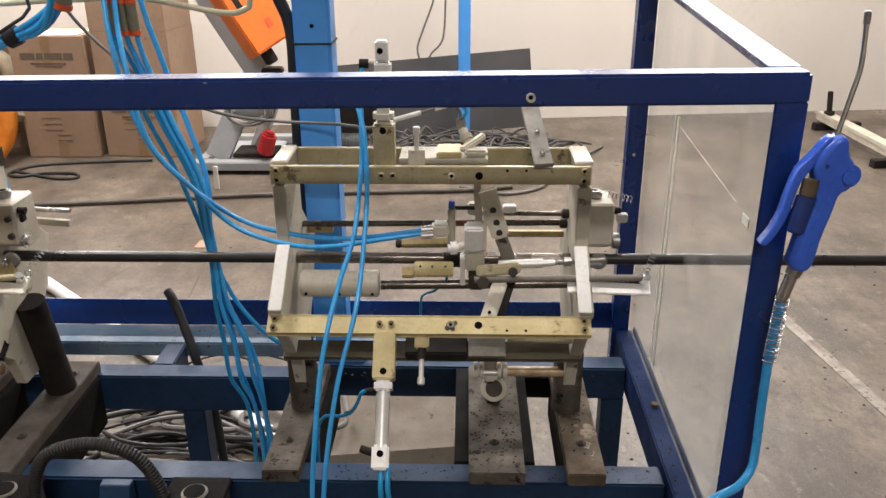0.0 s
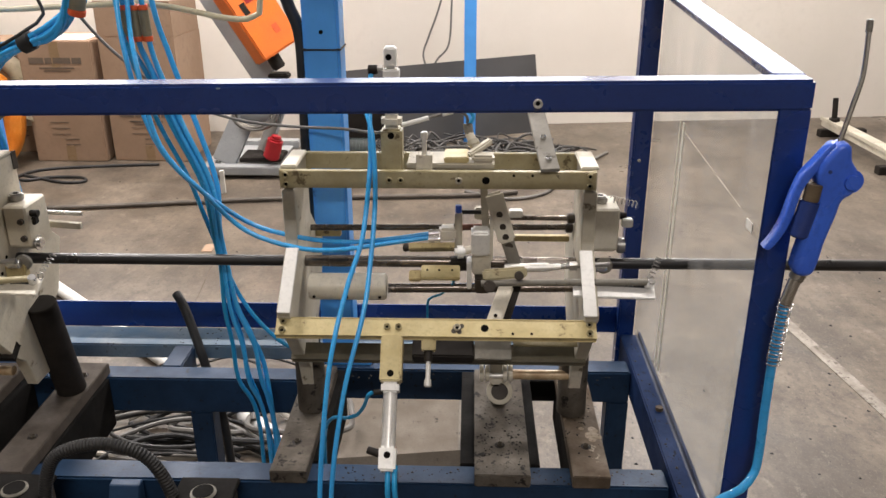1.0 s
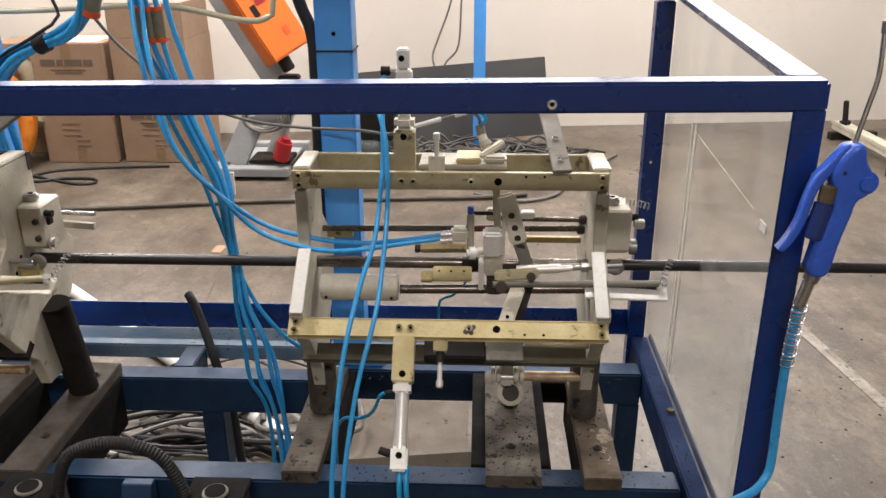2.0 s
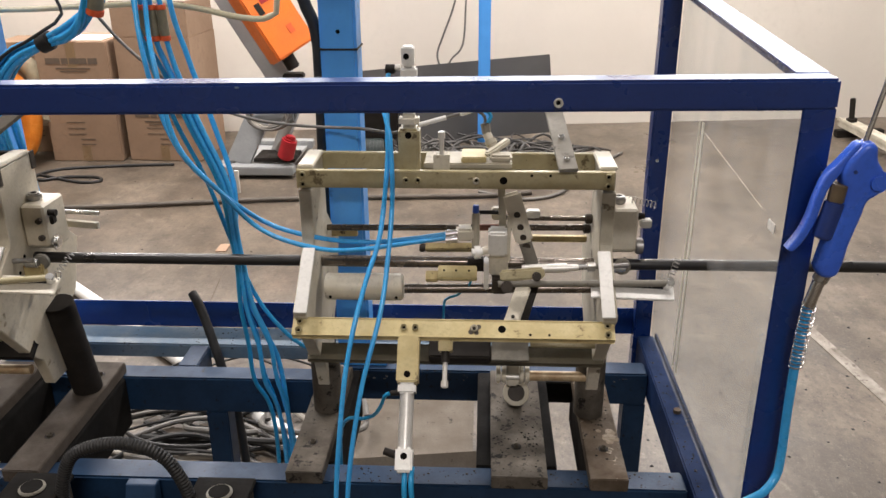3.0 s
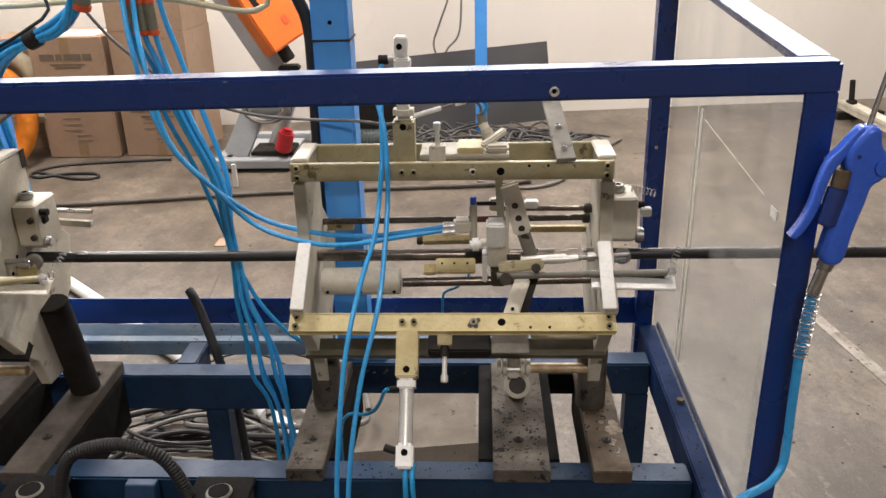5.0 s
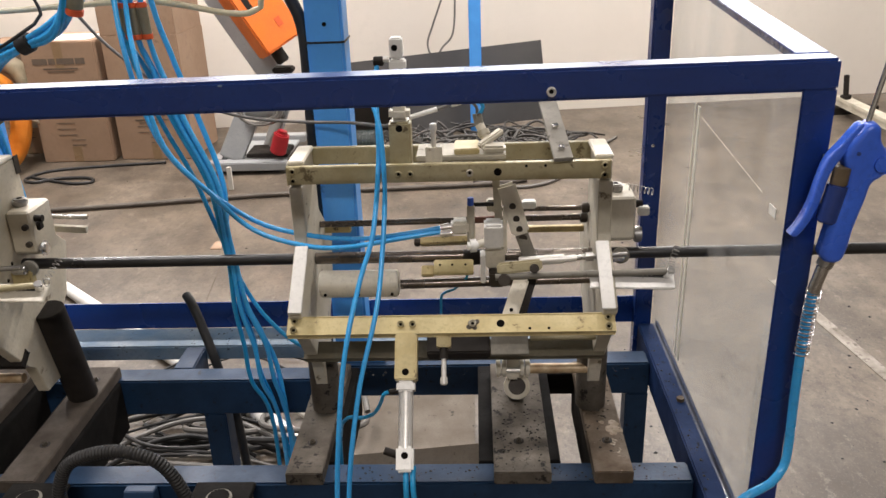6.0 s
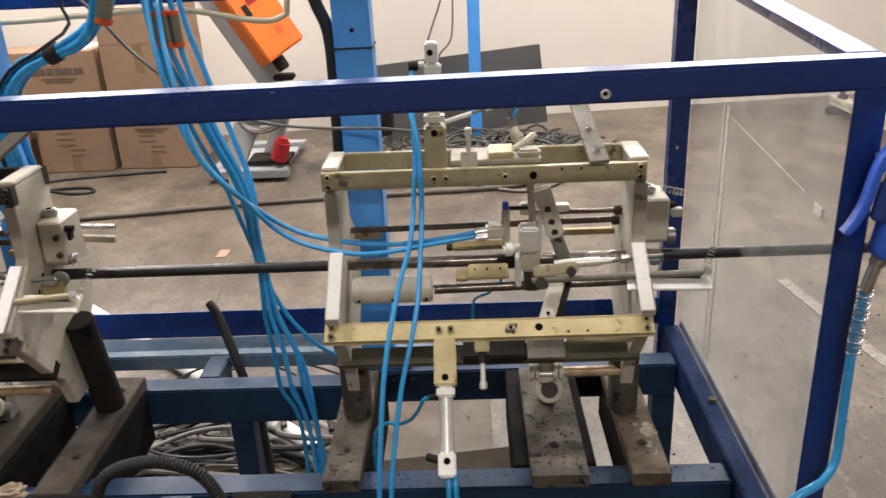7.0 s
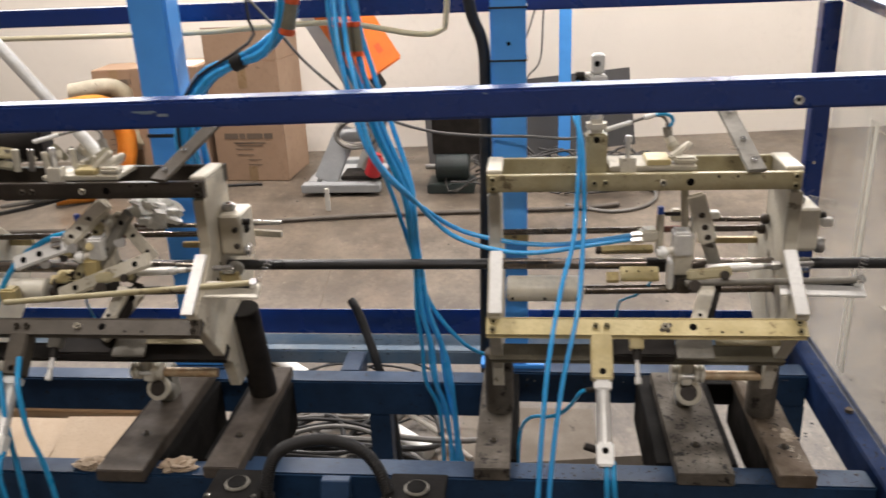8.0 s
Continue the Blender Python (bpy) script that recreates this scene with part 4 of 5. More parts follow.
    part("lever_link", bar(t1, t1 + Vector((0.018, -0.006, -0.052)), 0.025, 0.014, 0.004, up=(0, -1, 0.2)), GREYBAR, m)
    part("link_pin", rod(t1 + Vector((0.004, -0.0085, -0.012)), t1 + Vector((0.004, -0.0068, -0.012)), 0.0082, 16), DARKBAR, m, smooth=True)
    part("cross_link", bar((cx + 0.008, 1.405 + dy, 1.131), (cx + 0.09, 1.405 + dy, 1.139), 0.021, 0.012, 0.005, up=(0, -1, 0.3)), OLIVE, m)
    for ex in (0.021, 0.075):
        part("pivot", rod((cx + ex, 1.399 + dy, 1.134 - (0.022 if ex < 0.05 else 0)), (cx + ex, 1.388 + dy, 1.138 - (0.022 if ex < 0.05 else 0)), 0.0115 if ex < 0.05 else 0.0085, 18, bevel=0.002), DARKBAR, m, smooth=True)
    part("lower_lever", bar((cx + 0.055, 1.43 + dy, 1.10), (cx + 0.022, 1.365 + dy, 1.03), 0.028, 0.012, 0.003, up=(0, -0.7, 0.7)), LIGHTCAST, m)
    part("lever_hole", rod((cx + 0.033, 1.3805 + dy, 1.0595), (cx + 0.033, 1.3795 + dy, 1.0605), 0.0035, 12), HOLE, m)
    part("lower_lever", bar((cx + 0.075, 1.45 + dy, 1.10), (cx + 0.045, 1.385 + dy, 1.03), 0.022, 0.012, 0.003, up=(0, -0.7, 0.7)), BLACKSTEEL, m)
    part("white_block", box(cx + 0.06, cx + 0.086, 1.515 + dy, 1.535 + dy, 1.205, 1.219, 0.002), WHITE, m)
    part("grey_block", box(cx - 0.008, cx + 0.012, 1.515 + dy, 1.535 + dy, 1.2, 1.224, 0.003), PALE, m)
    # clamp and shaft below
    keep, dx = dx, dx - (0.042 if dirty else 0.0)
    part("lower_shaft", rod((dx + 0.126, 1.51 + dy, 0.857), (dx + 0.25, 1.51 + dy, 0.857), 0.0105, 18), RUSTROD, m, smooth=True)
    for ex in (0.057, 0.0685, 0.105, 0.1165):
        part("clamp_ring", rod((dx + ex, 1.502 + dy, 0.866), (dx + ex + 0.0085, 1.502 + dy, 0.866), 0.0205, 28, bevel=0.002), LIGHTCAST, m, smooth=True)
    part("clamp_neck", box(dx + 0.0785, dx + 0.1035, 1.495 + dy, 1.53 + dy, 0.838, 0.905, 0.004), LIGHTCAST, m)
    part("clamp_pin", rod((dx + 0.0775, 1.4925 + dy, 0.864), (dx + 0.1045, 1.4925 + dy, 0.864), 0.0055, 14, bevel=0.001), SATIN, m, smooth=True)
    w = part("clamp_boss", rod((dx + 0.1, 1.556 + dy, 0.787), (dx + 0.1, 1.522 + dy, 0.807), 0.022, 28, bevel=0.003), GREYBAR, m, smooth=True)
    part("boss_ring", rod((dx + 0.1, 1.524 + dy, 0.806), (dx + 0.1, 1.513 + dy, 0.8125), 0.0275, 28, bevel=0.003), PALE, w, smooth=True)
    part("boss_face", rod((dx + 0.1, 1.5132 + dy, 0.8124), (dx + 0.1, 1.512 + dy, 0.8131), 0.018, 24), DARKBAR, w, smooth=True)
    part("clamp_stand", box(dx + 0.082, dx + 0.118, 1.545 + dy, 1.59 + dy, 0.757, 0.84, 0.004), GREYBAR, m)
    dx = keep
    if dirty:
        part("brass_block", box(dx + 0.262, dx + 0.302, 1.455, 1.475, 1.09, 1.118, 0.003), BRASSY, m, "stained yellow block beside the pipe")
        for by, bz in ((1.4945, 1.2), (1.4945, 1.165)):
            part("plate_bolt", rod((dx + 0.298, by + dy + 0.0055, bz), (dx + 0.298, by + dy - 0.003, bz), 0.006, 14, bevel=0.001), DARKBAR, m, smooth=True)
        for by, bz in ((1.42, 1.165), (1.445, 1.19), (1.47, 1.22)):
            part("plate_hole", rod((dx + 0.2605, by + dy + 0.04, bz - 0.06), (dx + 0.2618, by + dy + 0.04, bz - 0.06), 0.004, 12), HOLE, m)
        part("tall_leg", rod((dx + 0.275, 1.585, 0.757), (dx + 0.275, 1.53, 1.0), 0.032, 28, bevel=0.002), BLACKSTEEL, m, "tall blackened round post", smooth=True)
        part("guide_arm", bar((dx + 0.27, 1.60, 1.155), (dx + 0.36, 1.595, 1.15), 0.01, 0.014, 0.001), PALE, m)
        part("guide_arm", rod((dx + 0.27, 1.62, 1.172), (dx + 0.355, 1.615, 1.17), 0.005, 12), STEEL, m, smooth=True)
        rag = bmesh.new()
        bmesh.ops.create_icosphere(rag, subdivisions=4, radius=1)
        for v in rag.verts:
            k2 = 1 + 0.5 * noise.noise(v.co * 2.3) + 0.3 * noise.noise(v.co * 6)
            v.co = Vector((dx + 0.1 + v.co.x * 0.05 * k2, 1.55 + v.co.y * 0.03 * k2, 1.222 + (v.co.z - 0.35 * v.co.x) * 0.036 * k2))
        part("rag", rag, WHITE, m, "crumpled white wrapping", smooth=True)
        for q0, q1, w, ma in (((-0.07, 1.41, 1.085), (0.155, 1.385, 1.175), 0.03, PALE), ((-0.02, 1.43, 1.10), (0.10, 1.44, 1.255), 0.028, GREYBAR), ((-0.05, 1.44, 1.09), (0.03, 1.45, 1.23), 0.022, OLIVE),
                              ((-0.16, 1.42, 1.15), (-0.04, 1.43, 1.19), 0.032, ALU), ((0.06, 1.45, 1.25), (0.13, 1.45, 1.15), 0.024, PALE), ((-0.1, 1.44, 1.08), (0.0, 1.44, 1.12), 0.05, RODBROWN),
                              ((0.0, 1.46, 1.16), (0.08, 1.46, 1.10), 0.03, SHADEBAR), ((0.02, 1.38, 1.0), (0.10, 1.42, 1.09), 0.034, PALE)):
            lk = part("side_link", bar((dx + q0[0], q0[1], q0[2]), (dx + q1[0], q1[1], q1[2]), w, 0.012, 0.005, up=(0, -0.8, 0.5)), ma, m)
            for f in (0.2, 0.5, 0.85):
                cc = Vector((dx, 0, 0)) + Vector(q0).lerp(Vector(q1), f)
                part("link_hole", rod(cc + Vector((0, -0.0068, 0.004)), cc + Vector((0, -0.005, 0.003)), w * 0.2, 14), HOLE, lk)
        part("yellow_insert", box(dx - 0.01, dx + 0.025, 1.415, 1.44, 1.12, 1.16, 0.004), CREAM, m)
        part("foam_block", box(dx - 0.2, dx - 0.165, 1.40, 1.43, 1.07, 1.10, 0.004), CREAM, m)
        part("teal_hose", sweep([(dx - 0.02, 1.46, 1.205), (dx - 0.08, 1.45, 1.20), (dx - 0.15, 1.43, 1.16), (dx - 0.2, 1.41, 1.09), (dx - 0.24, 1.38, 0.98)], 0.006, 10), TEALHOSE, m, "teal air hose", smooth=True)
        rr = random.Random(11)
        for k3 in range(20):
            p0 = Vector((dx - 0.28 + 0.016 * k3 + rr.uniform(-0.01, 0.01), rr.uniform(1.48, 1.55), rr.uniform(1.335, 1.365)))
            p1 = p0 + Vector((rr.uniform(-0.05, 0.05), rr.uniform(-0.02, 0.02), rr.uniform(-0.004, 0.035)))
            ma = (PALE, GREYBAR, OLIVE, KHAKI, LIGHTCAST)[k3 % 5]
            part("top_lever", bar(p0, p1, rr.uniform(0.01, 0.024), rr.uniform(0.006, 0.014), 0.003, up=(0.2, -0.8, 0.5)), ma, m)
        for k3 in range(10):
            p0 = Vector((dx - 0.25 + 0.03 * k3, rr.uniform(1.485, 1.53), 1.327))
            part("top_bolt", rod(p0, p0 + Vector((rr.uniform(-0.01, 0.01), 0, rr.uniform(0.02, 0.05))), rr.uniform(0.004, 0.008), 12, bevel=0.001), (STEEL, PALE)[k3 % 2], m, smooth=True)
        for k3 in range(7):
            p0 = Vector((dx - 0.1 + 0.028 * k3, rr.uniform(1.40, 1.45), rr.uniform(1.09, 1.2)))
            part("side_bolt", rod(p0, p0 + Vector((0.004, -0.012, 0.004)), rr.uniform(0.006, 0.012), 14, bevel=0.0015), (STEEL, CREAM, BLACKSTEEL)[k3 % 3], m, smooth=True)
        part("top_motor", rod((dx - 0.24, 1.56, 1.37), (dx - 0.13, 1.58, 1.37), 0.04, 20, bevel=0.006), BLACKSTEEL, m, smooth=True)
        for k3 in range(4):
            part("loose_cable", sweep([(dx - 0.3, 1.6 + 0.02 * k3, 1.20 + 0.012 * k3), (dx - 0.2, 1.6, 1.22 + 0.01 * k3), (dx - 0.08, 1.6, 1.25), (dx + 0.02, 1.58, 1.278)], 0.005, 8), (RUBBER, CABLEGREY)[k3 % 2], m, smooth=True)
    return m


module(0.0, 0.0, False)
module(-1.142, -0.014, True)


# ---- cross beams and feet on the table ----
def foot(x0, x1, y0, y1, b0, b1, material, label, screws):
    f = root("foot_plate", (x0 + x1) / 2, (y0 + y1) / 2, 0.727, label, "foot plate", "foot plates on the table")
    p = part("plate", box(x0, x1, y0, y1, 0.729, 0.757, 0.002), material, f)
    # The beam is wider than its plate; its bare top stays near black.
    part("cross_beam", box(b0, b1, 1.351 if b0 < -0.9 else 1.3735, 1.68 if b0 < -0.4 else 1.736, 0.60, 0.7285, 0.002), NEARBLACK, f, "near black deep cross beam")
    for x, y in screws:
        # Flat dark disc, with the counterbore's shade in its colour.
        part("counterbore", rod((x, y, 0.7573), (x, y, 0.7566), 0.0105, 18), BLACKSTEEL, p)
        socket_screw("screw", (x, y, 0.7556), (0, 0, 1), 0.0062, p, GRIMEBAR)
    return p


for dx in (0.0, -1.137):
    dirty = dx < 0
    if dirty:
        foot(dx - 0.601, dx - 0.529, 1.302, 1.705, dx - 0.595, dx - 0.516, DARKFOOT, "greasy grey steel foot plate on the blue table rails", ((dx - 0.565, 1.40), (dx - 0.565, 1.66)))
        foot(dx + 0.01, dx + 0.111, 1.266, 1.70, dx - 0.019, dx + 0.126, DARKFOOT, "wide oil spotted steel foot plate under the clamp", ((dx + 0.061, 1.40),))
        foot(dx + 0.232, dx + 0.306, 1.284, 1.705, dx + 0.203, dx + 0.312, DARKFOOT, "worn steel foot plate with a socket screw", ((dx + 0.272, 1.40), (dx + 0.272, 1.645)))
        continue
    foot(dx - 0.351, dx - 0.279, 1.302, 1.705, dx - 0.345, dx - 0.266, FOOT, "greasy grey steel foot plate on the blue table rails", ((dx - 0.315, 1.40), (dx - 0.315, 1.66)))
    foot(dx + 0.047, dx + 0.155, 1.302, 1.70, dx + 0.018, dx + 0.179, FOOT, "wide oil spotted steel foot plate under the clamp", ((dx + 0.098, 1.40),))
    worn = foot(dx + 0.236, dx + 0.308, 1.302, 1.705, dx + 0.242, dx + 0.312, FOOTRUST, "worn steel foot plate with a socket screw", ((dx + 0.272, 1.40), (dx + 0.272, 1.645)))


wr = random.Random(21)
for k in range(22):
    px, py = wr.gauss(0.287, 0.007), wr.gauss(1.437, 0.011)
    part("bare_patch", rod((px, py, 0.7565), (px, py, 0.75712 + 0.00003 * k), wr.uniform(0.004, 0.009), 9), BAREMETAL, worn)
# Added plate, no part of the table: makes the middle rail's front look dark.
bridge = part("cross_tie", box(0.1795, 0.2415, 1.70, 1.735, 0.67, 0.726, 0.002), NEARBLACK)
tagged(bridge, "added near black plate before the middle rail's dark front", "tie plate")


# ---- air gun on its hook ----
gun = root("air_blow_gun", 0.49, 1.035, 1.31, "royal blue plastic air blow gun hanging on the navy post", "air gun")
G = 1.033


def pillow(profile, mid, half, r, steps=5):
    """A moulding with its outline in (x, z), half thick on both sides of y = mid, its edges rounded by r."""
    p = [Vector((x, 0, z)) for x, z in profile]
    ring = smoothline(p + [p[0]], 0.004)[:-1]
    n = len(ring)
    area = sum(u.x * v.z - v.x * u.z for u, v in zip(ring, ring[1:] + ring[:1]))
    s = 1 if area > 0 else -1
    inward = []
    for k in range(n):
        t = (ring[(k + 2) % n] - ring[k - 2]).normalized()
        inward.append(Vector((-t.z * s, 0, t.x * s)))
    bm = bmesh.new()
    loops = []
    turns = [math.pi / 2 * k / steps for k in range(steps + 1)]
    for side in (-1, 1):
        for t in (reversed(turns) if side < 0 else turns):
            inset, y = r * (1 - math.cos(t)), mid + side * (half - r + r * math.sin(t))
            loops.append([bm.verts.new(q + w * inset + Vector((0, y, 0))) for q, w in zip(ring, inward)])
    for u, v in zip(loops, loops[1:]):
        for k in range(n):
            bm.faces.new((u[k], u[(k + 1) % n], v[(k + 1) % n], v[k]))
    bm.faces.new(loops[0])
    bm.faces.new(loops[-1])
    return bm


part("handle", pillow([(0.464, 1.318), (0.469, 1.308), (0.481, 1.304), (0.492, 1.309), (0.497, 1.325), (0.501, 1.355), (0.509, 1.391), (0.513, 1.411), (0.524, 1.420), (0.530, 1.434), (0.526, 1.452),
                       (0.517, 1.465), (0.513, 1.483), (0.504, 1.489), (0.494, 1.485), (0.479, 1.464), (0.475, 1.445), (0.480, 1.425), (0.480, 1.400), (0.473, 1.372), (0.468, 1.344)], G, 0.015, 0.009), GUNBLUE, gun, smooth=True)
part("knob", rod((0.519, G - 0.0185, 1.438), (0.519, G + 0.017, 1.438), 0.0155, 28, bevel=0.006), GUNBLUE, gun, smooth=True)
part("pivot_pin", rod((0.489, G - 0.0165, 1.452), (0.489, G - 0.014, 1.452), 0.0024, 12), GUNDARK, gun)
part("trigger", pillow([(0.423, 1.344), (0.431, 1.341), (0.443, 1.357), (0.454, 1.385), (0.462, 1.424), (0.476, 1.450), (0.494, 1.483), (0.488, 1.486), (0.471, 1.463), (0.457, 1.444), (0.449, 1.417), (0.443, 1.386), (0.434, 1.362)], G, 0.009, 0.0026, 3), GUNBLUE, gun, smooth=True)
part("valve_body", rod((0.4645, G - 0.008, 1.361), (0.4735, G - 0.008, 1.413), 0.0125, 22, bevel=0.003), GUNDARK, gun, "dark blue valve body", smooth=True)
part("valve_collar", rod((0.4735, G - 0.008, 1.411), (0.4755, G - 0.008, 1.434), 0.0105, 20, bevel=0.001), RUSTCOLLAR, gun, smooth=True)
part("nozzle", sweep([(0.5, G, 1.482), (0.508, G, 1.53), (0.5135, G, 1.563), (0.514, G, 1.585), (0.511, G, 1.63)], 0.0032, 14, 0.006), CHROME, gun, "bent steel blow pipe", smooth=True)
part("nozzle_tip", rod((0.5115, G, 1.622), (0.5105, G, 1.638), 0.0042, 14, bevel=0.001), STEEL, gun, smooth=True)
part("inlet", rod((0.481, G, 1.312), (0.475, G, 1.296), 0.0105, 20, bevel=0.001), STEEL, gun, smooth=True)
part("coupling", rod((0.475, G, 1.296), (0.4665, G, 1.258), 0.0082, 18, bevel=0.001), CHROME, gun, smooth=True)
part("hook", sweep([(0.494, G + 0.012, 1.44), (0.486, G + 0.024, 1.436), (0.466, G + 0.031, 1.436)], 0.003, 10, 0.006), STEEL, gun, smooth=True)
part("strain_spring", coil((0.4675, G, 1.262), (0.4635, G, 1.165), 0.0092, 17, 0.0011), CHROME, gun, "bright strain relief spring", smooth=True)
part("air_hose", sweep([(0.4665, G, 1.26), (0.463, G, 1.2), (0.4635, G, 1.1), (0.466, G, 1.01), (0.462, G - 0.003, 0.978), (0.44, G - 0.02, 0.962), (0.41, G - 0.035, 0.957), (0.385, G - 0.04, 0.935), (0.376, G - 0.04, 0.89),
                        (0.40, G - 0.04, 0.855), (0.44, G - 0.035, 0.87), (0.455, G - 0.03, 0.90), (0.43, G - 0.03, 0.925), (0.40, G - 0.03, 0.91), (0.395, G - 0.025, 0.8), (0.44, G - 0.02, 0.5), (0.49, G, 0.1), (0.62, G, 0.012), (0.9, G + 0.1, 0.012)], 0.0065, 12), HOSE, gun, "light blue air hose", smooth=True)


# ---- air hoses ----
def hose(points, r, material, label, name="air_hose", cat="hose", seg=10, group="", ribs=0.0):
    ob = part(name, sweep(points, r, seg, 0.02, None, ribs), material, smooth=True)
    return tagged(ob, label, cat, group)


A1 = [(-0.60, 1.60, 1.9), (-0.604, 1.52, 1.64), (-0.585, 1.48, 1.5), (-0.552, 1.47, 1.372), (-0.495, 1.465, 1.293), (-0.394, 1.46, 1.215), (-0.30, 1.455, 1.186), (-0.2, 1.45, 1.177), (-0.10, 1.452, 1.186), (-0.02, 1.458, 1.197)]
A2 = [(-0.585, 1.60, 1.9), (-0.59, 1.53, 1.62), (-0.565, 1.47, 1.498), (-0.535, 1.45, 1.364), (-0.462, 1.445, 1.274), (-0.391, 1.445, 1.201), (-0.30, 1.44, 1.170), (-0.22, 1.437, 1.166), (-0.1, 1.443, 1.182), (-0.02, 1.452, 1.191)]
for pts in (A1, A2):
    hose(pts, 0.0046, HOSE, "bright blue air hose looping down to the sliding block", group="hoses to the sliding block")
V1 = [(-0.146, 1.485, 1.492), (-0.148, 1.475, 1.475), (-0.148, 1.455, 1.44), (-0.146, 1.43, 1.38), (-0.147, 1.42, 1.333), (-0.157, 1.36, 1.225), (-0.178, 1.31, 1.159), (-0.198, 1.25, 1.079), (-0.211, 1.21, 0.99), (-0.224, 1.16, 0.814), (-0.23, 1.14, 0.6), (-0.25, 1.2, 0.1), (-0.3, 1.3, 0.01)]
V2 = [(-0.148, 1.476, 1.432), (-0.155, 1.455, 1.43), (-0.142, 1.43, 1.39), (-0.137, 1.40, 1.286), (-0.143, 1.34, 1.179), (-0.153, 1.29, 1.103), (-0.183, 1.22, 0.984), (-0.204, 1.16, 0.815), (-0.21, 1.14, 0.6), (-0.2, 1.2, 0.1), (-0.22, 1.32, 0.01)]
for pts in (V1, V2):
    hose(pts, 0.0044, HOSE, "bright blue air hose hanging from the upper air cylinder", group="hoses from the air cylinder")

for pts in ([(-1.225, 1.26, 1.02), (-1.215, 1.22, 0.971), (-1.201, 1.2, 0.884), (-1.189, 1.2, 0.833), (-1.178, 1.2, 0.723), (-1.17, 1.2, 0.4), (-1.2, 1.25, 0.012)], [(-1.26, 1.24, 1.0), (-1.242, 1.2, 0.908), (-1.243, 1.2, 0.804), (-1.244, 1.2, 0.72), (-1.25, 1.2, 0.4), (-1.3, 1.25, 0.012)]):
    hose(pts, 0.0055, TEALHOSE, "teal air hose hanging from the greasy module", group="hoses under the greasy module")
bundle = root("hose_bundle", -0.58, 1.57, 1.56, "bundle of bright blue air hoses with khaki and orange couplings", "hose bundle")
rnd = random.Random(4)
COUPLINGS = ((-0.606, 1.552), (-0.588, 1.548), (-0.570, 1.552), (-0.597, 1.572), (-0.578, 1.572))
for i, (x, y) in enumerate(COUPLINGS):
    o = Vector(((x + 0.588) * 0.5, (y - 1.56) * 0.6, 0))
    pts = [Vector((x, y, 1.545)), Vector((x + 0.004, y, 1.52)), Vector((-0.571, 1.56, 1.481)) + o * 1.4, Vector((-0.535, 1.56, 1.371)) + o * 1.2, Vector((-0.492, 1.56, 1.255)) + o, Vector((-0.482, 1.56, 1.135)) + o * 0.8,
           Vector((-0.476, 1.56, 1.08)) + o * 0.8, Vector((-0.472, 1.565, 0.98)) + o * 1.5, Vector((-0.455, 1.575, 0.89)) + o * 2.6, Vector((-0.45, 1.58, 0.80)) + o * 2.8, Vector((-0.428, 1.60, 0.66)) + o * 2, Vector((-0.46 + 0.03 * i, 1.6, 0.2)), Vector((-0.5 + 0.06 * i, 1.7, 0.012))]
    part("hose", sweep(pts, 0.0048, 10), HOSE if i % 3 else TEALHOSE, bundle, smooth=True)
    c = part("coupling", rod((x, y, 1.545), (x - 0.002, y, 1.594), 0.0088, 16, bevel=0.0015), KHAKI, bundle, smooth=True)
    part("collar", rod((x + 0.0003, y, 1.537), (x, y, 1.546), 0.0098, 16, bevel=0.001), FITORANGE, c, smooth=True)
    part("collar", rod((x - 0.002, y, 1.593), (x - 0.0023, y, 1.602), 0.0098, 16, bevel=0.001), FITORANGE, c, smooth=True)
    part("feed_hose", sweep([(x - 0.002, y, 1.6), (x - 0.01, y, 1.7), (x - 0.02, y + 0.1, 1.95)], 0.005, 10), HOSE, bundle, smooth=True)
hose([(-0.62, 1.60, 1.8), (-0.625, 1.56, 1.62), (-0.6, 1.54, 1.50), (-0.57, 1.55, 1.38), (-0.53, 1.56, 1.27), (-0.5, 1.57, 1.15), (-0.468, 1.6, 1.0), (-0.42, 1.61, 0.91), (-0.36, 1.62, 0.85), (-0.28, 1.66, 0.81)], 0.0047, TEALHOSE, "teal air hose trailing behind the bundle")
hose([(-0.6, 1.66, 1.9), (-0.585, 1.63, 1.62), (-0.558, 1.62, 1.5), (-0.545, 1.62, 1.45), (-0.516, 1.61, 1.36), (-0.486, 1.6, 1.24), (-0.49, 1.59, 1.12), (-0.477, 1.58, 1.0), (-0.445, 1.59, 0.9), (-0.425, 1.60, 0.82), (-0.415, 1.60, 0.66), (-0.42, 1.63, 0.4), (-0.45, 1.7, 0.02)], 0.0055, HOSE, "blue air hose falling behind the bundle")

b2 = root("hose_bundle", -0.85, 1.64, 1.52, "sagging bundle of blue air hoses bound with black tape", "hose bundle")
